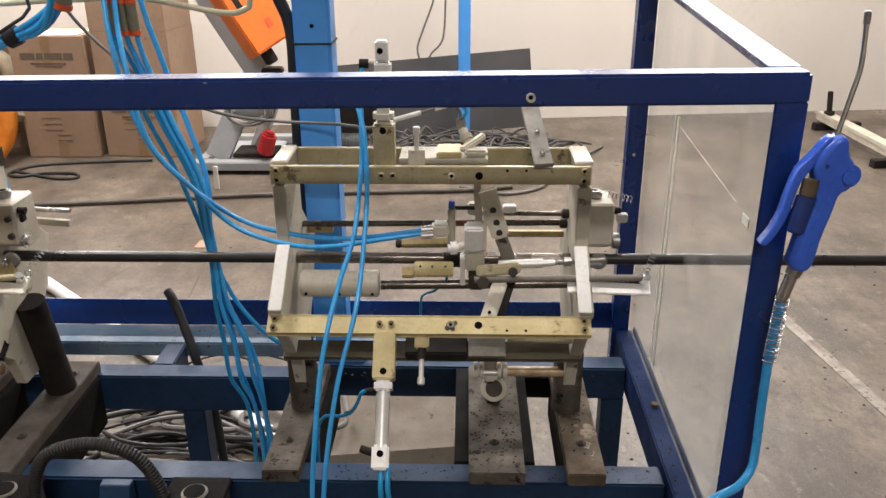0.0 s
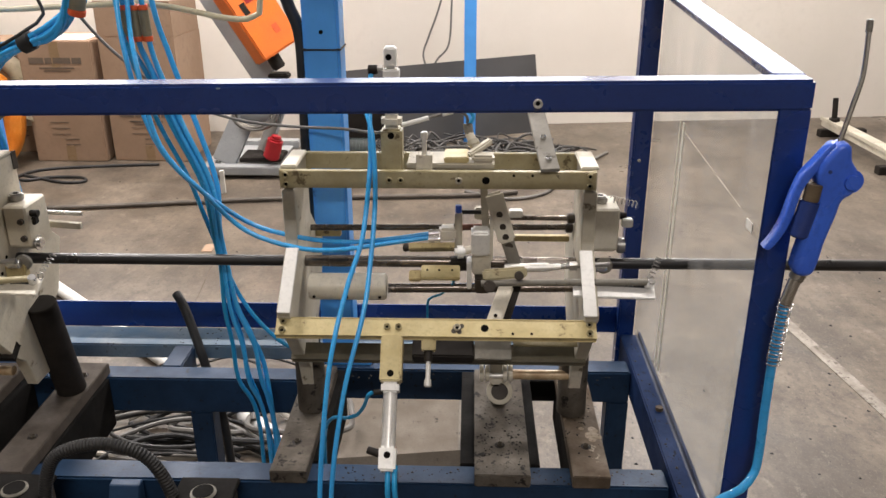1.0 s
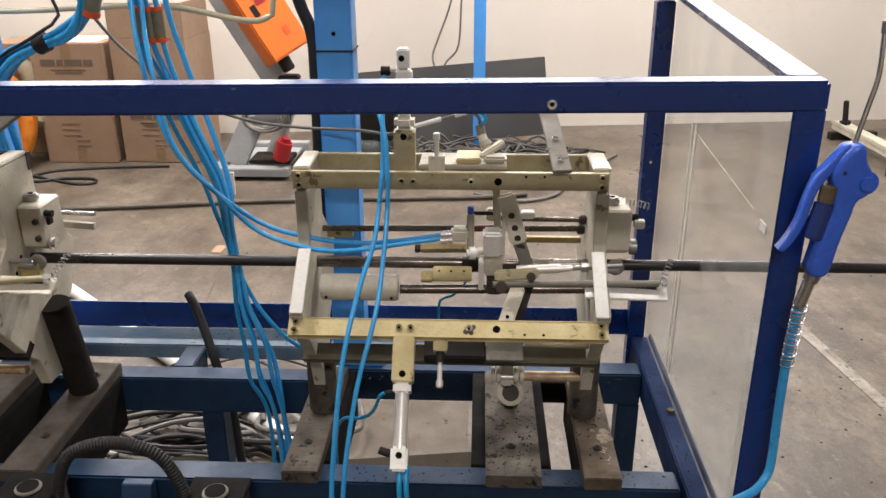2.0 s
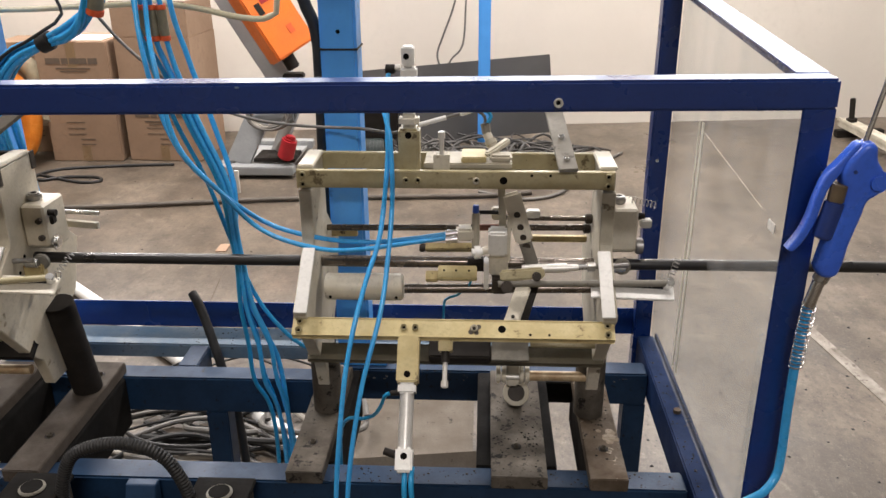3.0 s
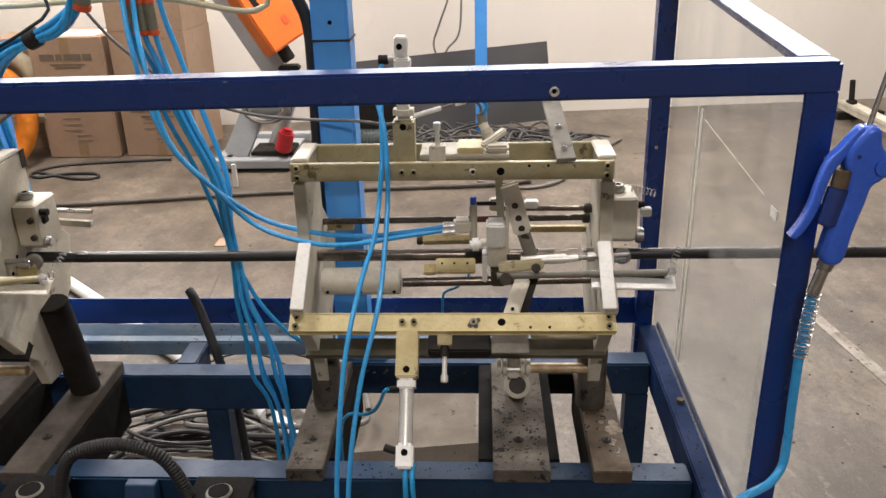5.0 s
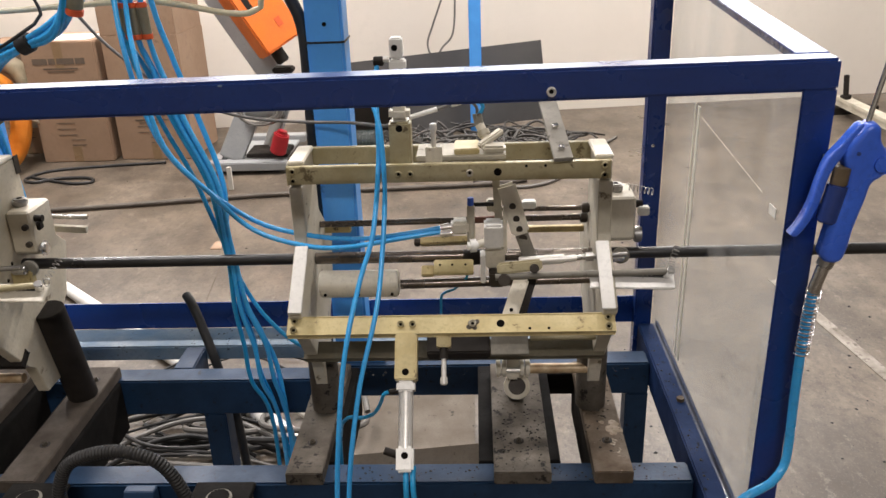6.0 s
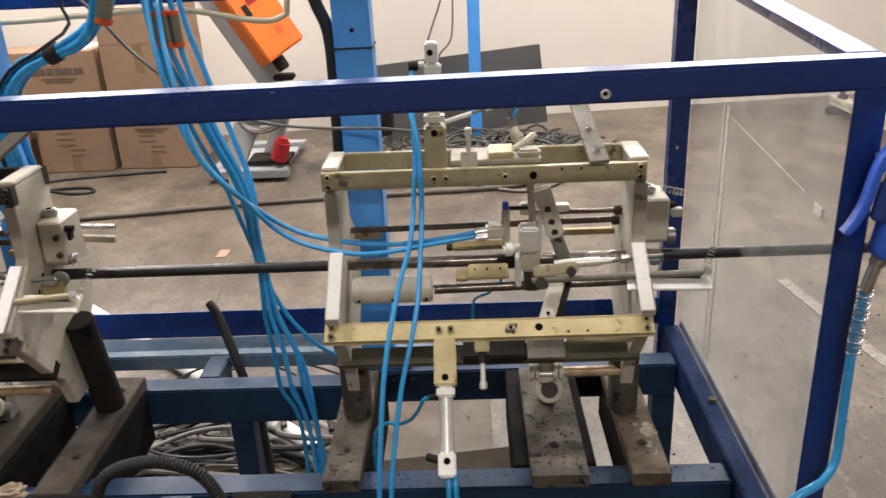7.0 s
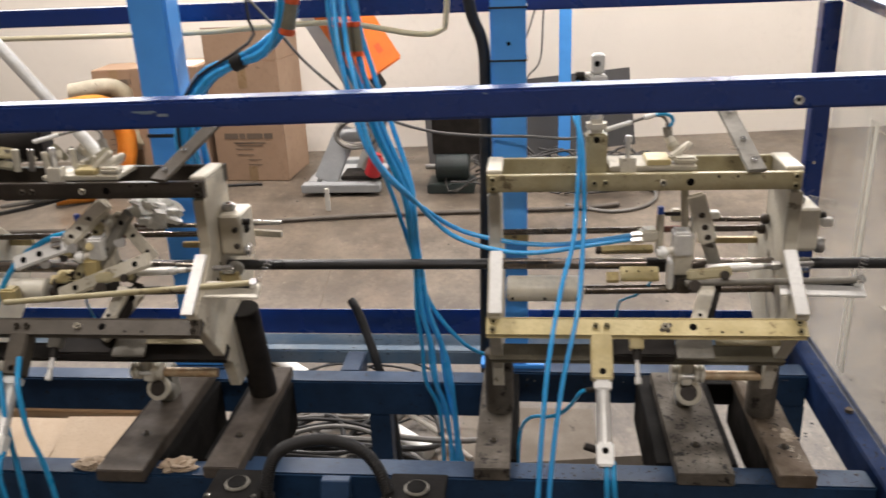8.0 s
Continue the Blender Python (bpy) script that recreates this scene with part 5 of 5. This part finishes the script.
for i in range(11):
    o = Vector((0, rnd.uniform(-0.018, 0.018), rnd.uniform(-0.016, 0.016)))
    f = 1.0 + 0.25 * i / 9
    pts = [Vector((-0.72, 1.62, 1.66)) + Vector((o.y, o.z, 0)), Vector((-0.735, 1.63, 1.60)) + Vector((o.y, o.z, 0)), Vector((-0.785, 1.64, 1.548)) + o, Vector((-0.85, 1.642, 1.521)) + o * 0.55, Vector((-0.915, 1.645, 1.493)) + o * f, Vector((-0.965, 1.65, 1.435)) + o * f * 1.3, Vector((-0.99, 1.66, 1.36)) + Vector((o.y, o.z, 0)) * 1.6,
           Vector((-0.985, 1.69, 1.2)) + Vector((o.y, o.z, 0)) * 1.4, Vector((-0.97, 1.70, 1.0)) + Vector((o.y, o.z, 0))]
    part("hose", sweep(pts, 0.0056, 10), HOSE if i % 4 else TEALHOSE, b2, smooth=True)
part("tape", rod((-0.835, 1.6415, 1.5275), (-0.862, 1.6425, 1.516), 0.0195, 20, bevel=0.003), RUBBER, b2, "black tape wrap", smooth=True)
c = part("coupling", rod((-0.73, 1.625, 1.585), (-0.715, 1.62, 1.64), 0.0155, 16, bevel=0.003), KHAKI, b2, smooth=True)
part("collar", rod((-0.733, 1.626, 1.575), (-0.729, 1.625, 1.588), 0.0168, 16, bevel=0.002), FITORANGE, c, smooth=True)
part("collar", rod((-0.716, 1.62, 1.636), (-0.712, 1.62, 1.65), 0.0168, 16, bevel=0.002), FITORANGE, c, smooth=True)

hose([(-2.6, 1.9, 1.56), (-1.2, 1.9, 1.556), (-0.9, 1.9, 1.563), (-0.72, 1.88, 1.572), (-0.62, 1.86, 1.565), (-0.5, 1.84, 1.545), (-0.44, 1.83, 1.55), (-0.42, 1.83, 1.60), (-0.42, 1.83, 1.9)], 0.0065, CABLEYELLOW, "cream plastic hose along the top of the guard")
hose([(-0.95, 1.75, 1.75), (-0.80, 1.72, 1.6), (-0.72, 1.72, 1.5), (-0.6, 1.72, 1.40), (-0.48, 1.73, 1.349), (-0.36, 1.74, 1.33), (-0.24, 1.70, 1.335), (-0.15, 1.60, 1.352), (-0.11, 1.55, 1.38)], 0.0034, CABLEGREY, "thin grey cable slung across the column", "cable", "cable")
hose([(-0.80, 1.70, 1.9), (-0.822, 1.66, 1.64), (-0.81, 1.65, 1.575), (-0.835, 1.62, 1.548), (-0.88, 1.617, 1.523), (-0.93, 1.617, 1.496), (-0.975, 1.622, 1.44), (-1.0, 1.63, 1.36), (-0.995, 1.66, 1.2)], 0.0034, RUBBER, "thin black cable lying over the taped hoses", "cable", "cable")
hose([(-0.39, 1.83, 1.9), (-0.372, 1.83, 1.62), (-0.342, 1.825, 1.52), (-0.338, 1.82, 1.40), (-0.345, 1.82, 1.1), (-0.352, 1.82, 0.8), (-0.355, 1.83, 0.5), (-0.36, 1.85, 0.02)], 0.0135, RUBBER, "thick black cable tied to the blue column", "cable", "cable", 14)
hose([(-0.703, 1.856, 0.87), (-0.694, 1.847, 0.862), (-0.68, 1.836, 0.84), (-0.66, 1.82, 0.79), (-0.632, 1.795, 0.71), (-0.60, 1.79, 0.55), (-0.59, 1.80, 0.3), (-0.57, 1.85, 0.02)], 0.0115, RUBBER, "dark rubber hose bent over the rear rail", seg=14)
hose([(-0.755, 1.22, 0.70), (-0.747, 1.22, 0.775), (-0.718, 1.22, 0.842), (-0.66, 1.22, 0.869), (-0.60, 1.22, 0.870), (-0.545, 1.22, 0.842), (-0.514, 1.22, 0.775), (-0.508, 1.22, 0.70)], 0.0125, RUBBER, "black corrugated conduit arching over a junction box", "conduit", "conduit", 16, ribs=0.0016)


def crumple(x, y, z, sx, sy, sz, seed):
    bm = bmesh.new()
    bmesh.ops.create_icosphere(bm, subdivisions=4, radius=1)
    for v in bm.verts:
        q = v.co + Vector((seed, 0, 0))
        w = 1 + 0.45 * noise.noise(q * 2.1) + 0.25 * noise.noise(q * 5.5)
        v.co = Vector((x + v.co.x * sx * w, y + v.co.y * sy * w, max(z, z + (v.co.z + 0.5) * sz * w)))
    return tagged(part("paper_scrap", bm, PALECARD, smooth=True), "crumpled tan paper scrap lying on the table rail", "paper", "scraps on the rail")


crumple(-0.975, 1.322, 0.727, 0.038, 0.02, 0.012, 3.0)
crumple(-1.17, 1.32, 0.727, 0.032, 0.02, 0.01, 8.0)


# ---- junction box below the conduit ----
jb = root("junction_box", -0.62, 1.21, 0.70, "greasy steel terminal box below the black conduit", "junction box")
part("shelf", box(-0.95, -0.42, 1.17, 1.309, 0.60, 0.64, 0.003), BLUE, jb)
for x in (-0.81, -0.455):
    b = part("connector", box(x - 0.05, x + 0.05, 1.18, 1.27, 0.64, 0.752, 0.004), DARKBAR, jb)
    part("cover", box(x - 0.056, x + 0.056, 1.175, 1.275, 0.7525, 0.762, 0.002), NEARBLACK, b)
    part("port", rod((x, 1.225, 0.762), (x, 1.225, 0.768), 0.024, 24, bevel=0.002), GREYBAR, b, smooth=True)
    part("port_cover", rod((x, 1.225, 0.768), (x, 1.225, 0.7695), 0.0195, 24), NEARBLACK, b, smooth=True)
    for sx in (-0.045, 0.045):
        socket_screw("screw", (x + sx, 1.187, 0.762), (0, 0, 1), 0.005, b)
for x in (-0.755, -0.508):
    part("conduit_gland", rod((x, 1.22, 0.64), (x, 1.22, 0.745), 0.018, 20, bevel=0.003), BLACKSTEEL, jb, smooth=True)
part("bracket", prism([(1.24, 0.64), (1.30, 0.64), (1.30, 0.735), (1.28, 0.735)], -0.66, -0.60, 0.002), BLUE, jb)


# ---- far things in the hall ----
def carton(x0, x1, y0, y1, h, turn, label, flap=False, text_z=(0.76,), folded=False):
    cx, cy = (x0 + x1) / 2, (y0 + y1) / 2
    r = root("cardboard_box", cx, cy, 0, label, "cardboard box", "cardboard boxes by the wall")
    r.rotation_euler = (0, 0, radians(turn))
    ps = []
    w, d = (x1 - x0) / 2, (y1 - y0) / 2
    ps.append(part("body", box(cx - w, cx + w, cy - d, cy + d, 0.002, h, 0.006), CARD, r))
    ps.append(part("tape", box(cx - 0.035, cx + 0.035, cy - d - 0.0012, cy - d - 0.0002, h - 0.2, h - 0.002, 0), TAPE, r))
    ps.append(part("tape", box(cx - 0.035, cx + 0.035, cy - d - 0.0012, cy - d - 0.0002, 0.004, 0.12, 0), TAPE, r))
    for z in text_z:
        word = bmesh.new()
        for x, bw in ((-0.2, 0.11), (-0.08, 0.05), (-0.02, 0.13), (0.12, 0.07)):
            box(cx + x, cx + x + bw, cy - d - 0.0018, cy - d - 0.0012, z - 0.022, z + 0.022, 0, word)
        ps.append(part("print_bar", word, CARDINK, r))
        ps.append(part("print_bar", box(cx - 0.13, cx + 0.13, cy - d - 0.0018, cy - d - 0.0012, z - 0.058, z - 0.048, 0), CARDINK, r))
        ps.append(part("print_bar", box(cx - 0.1, cx + 0.1, cy - d - 0.0018, cy - d - 0.0012, z - 0.078, z - 0.07, 0), CARDINK, r))
    for k in range(3):
        ps.append(part("print_bar", box(cx - 0.12, cx + 0.02, cy - d - 0.0018, cy - d - 0.0012, 0.30 - 0.045 * k, 0.306 - 0.045 * k, 0), CARDINK, r))
    ps.append(part("print_bar", box(cx - 0.03, cx + 0.08, cy - d - 0.0018, cy - d - 0.0012, 0.13, 0.137, 0), CARDINK, r))
    ps.append(part("print_bar", box(cx - 0.03, cx + 0.08, cy - d - 0.0018, cy - d - 0.0012, 0.17, 0.177, 0), CARDINK, r))
    if flap:
        ps.append(part("flap", box(cx - w + 0.004, cx + w - 0.004, cy - d + 0.003, cy - d + 0.008, h, h + 0.25, 0.001), CARD, r))
        ps.append(part("flap", box(cx + w - 0.008, cx + w - 0.003, cy - d + 0.012, cy + d - 0.01, h, h + 0.25, 0.001), CARD, r))
        ps.append(part("flap", box(cx - w + 0.004, cx + w - 0.01, cy + d - 0.008, cy + d - 0.003, h, h + 0.2, 0.001), CARD, r))
    for q in [p for p in ps if p is not None]:
        q.matrix_parent_inverse = Matrix.Translation((cx, cy, 0)).inverted()
    return r


carton(-3.27, -2.73, 6.0, 6.5, 0.90, 0, "tall closed brown cardboard box with faded print and tape")
carton(-2.67, -2.10, 6.02, 6.55, 0.93, -3, "tall open brown cardboard box with raised flaps and faded print", True, (0.36,))
carton(-3.72, -3.36, 6.25, 6.65, 0.86, 4, "plain brown cardboard box standing behind the others")
lid = part("paper_sheet", box(-3.15, -2.78, 6.05, 6.35, 0.901, 0.906, 0.001), PAPER)
tagged(lid, "white printed sheet lying on a cardboard box", "paper")

# lifting cart with the orange control box
cart = root("lifting_cart", -1.6, 5.9, 0, "grey steel cart with a sloping mast and orange control box", "cart")
for y in (5.62, 6.34):
    part("base_leg", box(-1.90, -1.32, y - 0.05, y + 0.05, 0.03, 0.09, 0.006), GREY, cart)
part("base_bar", box(-1.88, -1.80, 5.67, 6.29, 0.03, 0.09, 0.006), GREY, cart)
part("base_plate", box(-1.80, -1.36, 5.68, 6.28, 0.04, 0.06, 0.004), GREY, cart)
part("upright", bar((-1.75, 5.72, 0.08), (-1.57, 5.84, 0.46), 0.17, 0.05, 0.006, up=(0, -1, 0)), GREY, cart)
part("mast", bar((-1.30, 5.80, 0.50), (-1.92, 5.80, 1.56), 0.17, 0.10, 0.008, up=(0, -1, 0)), GREY, cart)
part("cable_peg", rod((-1.62, 5.82, 0.4), (-1.34, 5.82, 0.4), 0.05, 20, bevel=0.01), GREY, cart, smooth=True)
part("back_plate", bar((-1.5, 5.86, 0.1), (-1.34, 5.95, 0.5), 0.26, 0.02, 0.004), GREY, cart)
part("shelf_pan", box(-1.62, -1.32, 5.66, 5.9, 0.10, 0.13, 0.005), BLACKSTEEL, cart)
m = Matrix.Translation((-1.265, 5.62, 0.885)) @ pose(0, 0, 0, 0, -31, 0) @ pose(0, 0, 0, 0, 0, 34)
ctl = part("control_box", box(-0.15, 0.15, -0.11, 0.11, 0, 0.56, 0.012, None, m), ORANGE, cart, "orange painted control box")
part("warning_mark", box(-0.09, -0.05, -0.1125, -0.1105, 0.30, 0.38, 0, None, m), BLACKSTEEL, ctl)
part("warning_mark", box(-0.04, 0.03, -0.1125, -0.1105, 0.36, 0.40, 0, None, m), RED, ctl)
part("warning_mark", box(0.02, 0.06, -0.1125, -0.1105, 0.11, 0.17, 0, None, m), FITORANGE, ctl)
part("plug", rod((-1.31, 5.60, 0.87), (-1.26, 5.60, 0.78), 0.045, 18, bevel=0.008), BLACKSTEEL, cart, smooth=True)
part("plug_base", box(-1.34, -1.2, 5.56, 5.66, 0.71, 0.75, 0.01), BLACKSTEEL, cart)
for k in range(8):
    cr = random.Random(40 + k)
    w, h, ox, oz = cr.uniform(0.13, 0.16), cr.uniform(0.085, 0.105), cr.uniform(-0.015, 0.015), cr.uniform(-0.015, 0.01)
    part("cable_coil", sweep([(-1.49 + ox + w * math.cos(a), 5.74 - 0.009 * k + 0.03 * math.sin(a), 0.44 + oz + h * math.sin(a) - 0.02 * math.cos(a) * (k % 3 - 1)) for a in (2 * math.pi * j / 12 for j in range(14))], 0.009, 8, 0.05), (CABLEGREY, CABLEGREY, CABLEPALE)[k % 3], cart, smooth=True)
bottle = root("red_canister", -1.37, 5.62, 0.13, "small red plastic canister on the cart", "canister")
part("body", rod((-1.385, 5.64, 0.139), (-1.335, 5.63, 0.285), 0.058, 24, r2=0.055, bevel=0.012), RED, bottle, smooth=True)
part("cap", rod((-1.334, 5.63, 0.286), (-1.328, 5.63, 0.304), 0.034, 18, bevel=0.004), RED, bottle, smooth=True)

# dark panel leaning on the wall, motor and cables
sheet = part("leaning_panel", box(-0.82, 0.82, -0.008, 0.008, 0, 0.6, 0.002), DARKSHEET)
sheet.matrix_basis = Matrix.Translation((-0.23, 6.40, 0.075)) @ pose(0, 0, 0, -12, -4.6, 3)
tagged(sheet, "dark grey flat panel leaning against the wall", "panel")
mo = root("electric_motor", -0.78, 5.75, 0, "dark green electric motor with cooling fins on the floor", "motor")
part("housing", rod((-0.92, 5.75, 0.17), (-0.68, 5.75, 0.17), 0.10, 28, bevel=0.012), MOTOR, mo, smooth=True)
for k in range(9):
    part("fin", rod((-0.91 + 0.025 * k, 5.75, 0.17), (-0.902 + 0.025 * k, 5.75, 0.17), 0.106, 24), MOTOR, mo)
part("foot", box(-0.98, -0.64, 5.62, 5.88, 0.0, 0.07, 0.006), MOTOR, mo)
part("shaft", rod((-0.92, 5.75, 0.17), (-1.0, 5.75, 0.17), 0.02, 16), STEEL, mo, smooth=True)
part("terminal_box", box(-0.94, -0.58, 5.72, 5.95, 0.262, 0.56, 0.01), BLACKSTEEL, mo)

pile = bmesh.new()
for i in range(46):
    cx, cy = rnd.uniform(-0.55, 0.62), rnd.uniform(5.55, 6.25)
    rx, ry = rnd.uniform(0.12, 0.4), rnd.uniform(0.08, 0.22)
    ph = rnd.uniform(0, 6)
    sweep([(cx + rx * math.cos(ph + a) + rnd.uniform(-0.04, 0.04), cy + ry * math.sin(ph + a), 0.012 + rnd.uniform(0, 0.15)) for a in (0.62 * j for j in range(9))], rnd.choice((0.006, 0.008, 0.011)), 7, 0.05, pile)
tagged(part("cable_heap", pile, HEAPCABLE, smooth=True), "heap of loose black cables on the concrete", "cables", kind="stuff")
hose([(-6, 4.7, 0.018), (-4, 4.78, 0.018), (-2.65, 4.88, 0.018), (-1.23, 5.1, 0.018), (0.0, 5.2, 0.018), (0.35, 5.28, 0.018)], 0.015, DUSTPIPE, "dusty brown pipe lying across the concrete floor", "floor_pipe", "pipe", 12)
hose([(0.0, 5.3, 0.012), (0.3, 5.15, 0.012), (0.55, 5.3, 0.012), (0.62, 5.6, 0.012), (0.4, 5.8, 0.012), (0.8, 5.9, 0.012), (1.1, 6.3, 0.012)], 0.012, CABLEGREY, "grey cable looped on the floor", "cable", "cable")
hose([(-3.2, 5.62, 0.01), (-3.0, 5.52, 0.01), (-2.8, 5.44, 0.01), (-2.68, 5.47, 0.01), (-2.74, 5.56, 0.01), (-2.95, 5.56, 0.012), (-3.1, 5.48, 0.012), (-3.2, 5.56, 0.012), (-3.1, 5.75, 0.01), (-2.7, 5.85, 0.01), (-2.3, 5.9, 0.01)], 0.011, RUBBER, "thin black cable looped on the floor", "cable", "cable")
duct = [(-3.9, 6.0, 0.6), (-3.55, 6.05, 0.62), (-3.36, 5.95, 0.42), (-3.33, 5.8, 0.2), (-3.42, 5.6, 0.08), (-3.7, 5.4, 0.08)]
hose(duct, 0.075, DUCT, "orange flexible duct curling down to the floor", "flexible_duct", "duct", 16, ribs=0.006)
hose([(q[0] + 0.02, q[1] + 0.2, q[2] + 0.1) for q in duct[:4]], 0.07, PALE, "pale flexible duct beside the boxes", "flexible_duct", "duct", 16, ribs=0.006)
hose([(-0.10, 6.98, 3.0), (-0.13, 6.97, 1.5), (-0.22, 6.95, 1.08), (-0.316, 6.94, 0.815), (-0.364, 6.92, 0.664), (-0.324, 6.9, 0.515), (-0.3, 6.88, 0.3)], 0.008, CABLEGREY, "thin grey cable hanging down the wall", "cable", "cable", 8)
hose([(-0.12, 6.98, 3.0), (-0.12, 6.98, 1.4), (-0.13, 6.97, 1.08), (-0.154, 6.96, 0.746), (-0.252, 6.94, 0.618), (-0.3, 6.9, 0.5), (-0.28, 6.88, 0.3)], 0.008, CABLEGREY, "thin grey cable hanging down the wall", "cable", "cable", 8)
hose([(-2.05, 3.70, 0.03), (-0.60, 2.40, 0.03)], 0.03, WHITE, "white plastic pipe lying on the floor under the table", "white_pipe", "pipe", 16)
tagged(part("scrap", box(-1.47, -1.41, 4.22, 4.33, 0.0, 0.005, 0.001), CARD), "small scrap of brown cardboard on the floor", "cardboard")
tagged(part("scrap", box(-1.645, -1.615, 5.25, 5.27, 0.0, 0.16, 0.003), PAPER), "small white stick standing on the floor", "stick")

# stand at the right wall
st = root("jack_stand", 3.0, 6.7, 0, "cream steel trestle foot with an upright bolt near the wall", "trestle")
part("beam", bar((3.06, 7.0, 0.1), (3.13, 5.7, 0.1), 0.11, 0.07, 0.006), PALE, st)
part("beam_lip", bar((3.0, 7.0, 0.13), (3.07, 5.7, 0.13), 0.012, 0.03, 0.003), PALE, st)
part("cross_foot", bar((2.95, 6.88, 0.03), (3.35, 6.93, 0.03), 0.07, 0.06, 0.005), BLACKSTEEL, st)
part("cross_foot", bar((2.95, 5.8, 0.03), (3.35, 5.85, 0.03), 0.07, 0.06, 0.005), BLACKSTEEL, st)
part("bolt", rod((3.05, 6.85, 0.13), (3.03, 6.85, 0.33), 0.022, 14, bevel=0.004), BLACKSTEEL, st, smooth=True)
part("bolt_nut", rod((3.05, 6.85, 0.136), (3.047, 6.85, 0.165), 0.042, 6), BLACKSTEEL, st)


# cables and cardboard under the table
for i in range(30):
    x, y = rnd.uniform(-1.5, -1.2), rnd.uniform(2.15, 2.75)
    w, lift = rnd.uniform(0.55, 0.8), rnd.uniform(0.0, 0.09)
    bow, drift = rnd.uniform(-0.22, 0.22), rnd.uniform(-0.2, 0.25)
    pts = [(x + w * f, y + bow * math.sin(3.1 * f) + drift * f, 0.012 + 0.004 * (i % 5) + lift * math.sin(3.14 * f)) for f in (0, 0.2, 0.4, 0.6, 0.8, 1.0)]
    k = (0, 0, 1, 0, 2, 0)[i % 6]
    hose(pts, rnd.choice((0.005, 0.007, 0.0095)), (RUBBER, CABLEGREY, CABLEPALE)[k], ("black", "grey", "pale")[k] + " cable in the tangle under the table", "cable", "cable", 8, "tangle of cables")
for i in range(4):
    cx, cy, r0 = -1.05 + 0.16 * i, 2.45 + 0.05 * (i % 2), 0.13 + 0.02 * i
    hose([(cx + r0 * math.cos(t), cy + 0.8 * r0 * math.sin(t), 0.05 + 0.012 * i + 0.03 * math.sin(t * 1.7)) for t in (0.55 * k for k in range(13))], 0.011, (RUBBER, CABLEGREY)[i % 2], ("black", "grey")[i % 2] + " cable coiled on the floor under the table", "cable", "cable", 8, "tangle of cables")
tagged(part("cardboard_sheet", box(-0.50, 0.0, 2.28, 2.74, 0.0, 0.008, 0.002), OLDCARD), "flat worn cardboard sheet on the floor under the table", "cardboard")
lean = part("cardboard_sheet", box(-0.3, 0.3, -0.004, 0.004, 0, 0.12, 0.001), OLDCARD)
lean.matrix_basis = Matrix.Translation((-0.15, 2.2, 0.0)) @ pose(0, 0, 0, -35, 0, 8)
tagged(lean, "bent cardboard flap under the table", "cardboard")
tray = root("carton_tray", -1.75, 2.3, 0, "open flattened pale carton under the table", "carton")
part("bottom", box(-2.5, -1.62, 2.1, 2.6, 0.0, 0.008, 0.001), PALECARD, tray)
part("side", box(-2.5, -1.62, 2.6, 2.606, 0.0, 0.08, 0.001), PALECARD, tray)
part("side", box(-2.5, -1.62, 2.094, 2.1, 0.0, 0.05, 0.001), PALECARD, tray)
for x0, x1, tilt, y in ((-2.5, -1.93, 14, 2.12), (-1.9, -1.63, 22, 2.15), (-2.5, -1.66, -16, 2.0)):
    bm = box(x0, x1, 0, 0.3 if tilt > 0 else 0.09, -0.003, 0.003, 0.001)
    bm.transform(Matrix.Translation((0, y, 0.06)) @ pose(0, 0, 0, tilt if tilt > 0 else 8, 0, 2 if tilt > 20 else 0))
    part("flap", bm, PALECARD, tray)
part("rolled_edge", rod((-2.5, 2.6, 0.085), (-1.63, 2.6, 0.08), 0.035, 20), PALECARD, tray, smooth=True)
part("side", box(-1.62, -1.614, 2.094, 2.606, 0.0, 0.07, 0.001), PALECARD, tray)


# ---- plastic chips and oil drops scattered over rails and feet ----
def chips(name, regions, count, material, label, seed, r0=0.0012, r1=0.0034):
    rr = random.Random(seed)
    bm = bmesh.new()
    for i in range(count):
        x0, x1, y0, y1, z = regions[i % len(regions)]
        x, y, r = rr.uniform(x0, x1), rr.uniform(y0, y1), r0 + (r1 - r0) * rr.random() ** 2
        n = 6
        ph = rr.random() * 6
        ring = [bm.verts.new((x + r * (0.7 + 0.6 * rr.random()) * math.cos(ph + 6.283 * k / n), y + r * (0.7 + 0.6 * rr.random()) * math.sin(ph + 6.283 * k / n), z)) for k in range(n)]
        top = bm.verts.new((x, y, z + 0.7 * r))
        for k in range(n):
            bm.faces.new((ring[k], ring[(k + 1) % n], top))
    return tagged(part(name, bm, material), label, "chips", kind="stuff")


chips("oil_drops", [(-0.27, 0.02, 1.314, 1.361, 0.727), (0.165, 0.41, 1.314, 1.361, 0.727), (-0.25, 0.41, 1.695, 1.742, 0.73), (0.05, 0.145, 1.305, 1.69, 0.757), (0.05, 0.145, 1.36, 1.5, 0.757), (0.235, 0.303, 1.36, 1.69, 0.757),
                    (0.43, 0.466, 1.15, 1.88, 0.745), (-0.75, -0.36, 1.85, 1.94, 0.73)], 520, BLACKSTEEL, "scattered black chips and oil drops on the table", 3)
chips("floor_crumbs", [(-3.0, 2.6, 2.6, 6.3, 0.0), (0.6, 2.2, 2.0, 5.0, 0.0)], 420, RUBBER, "dark crumbs scattered on the concrete floor", 5, 0.0015, 0.009)
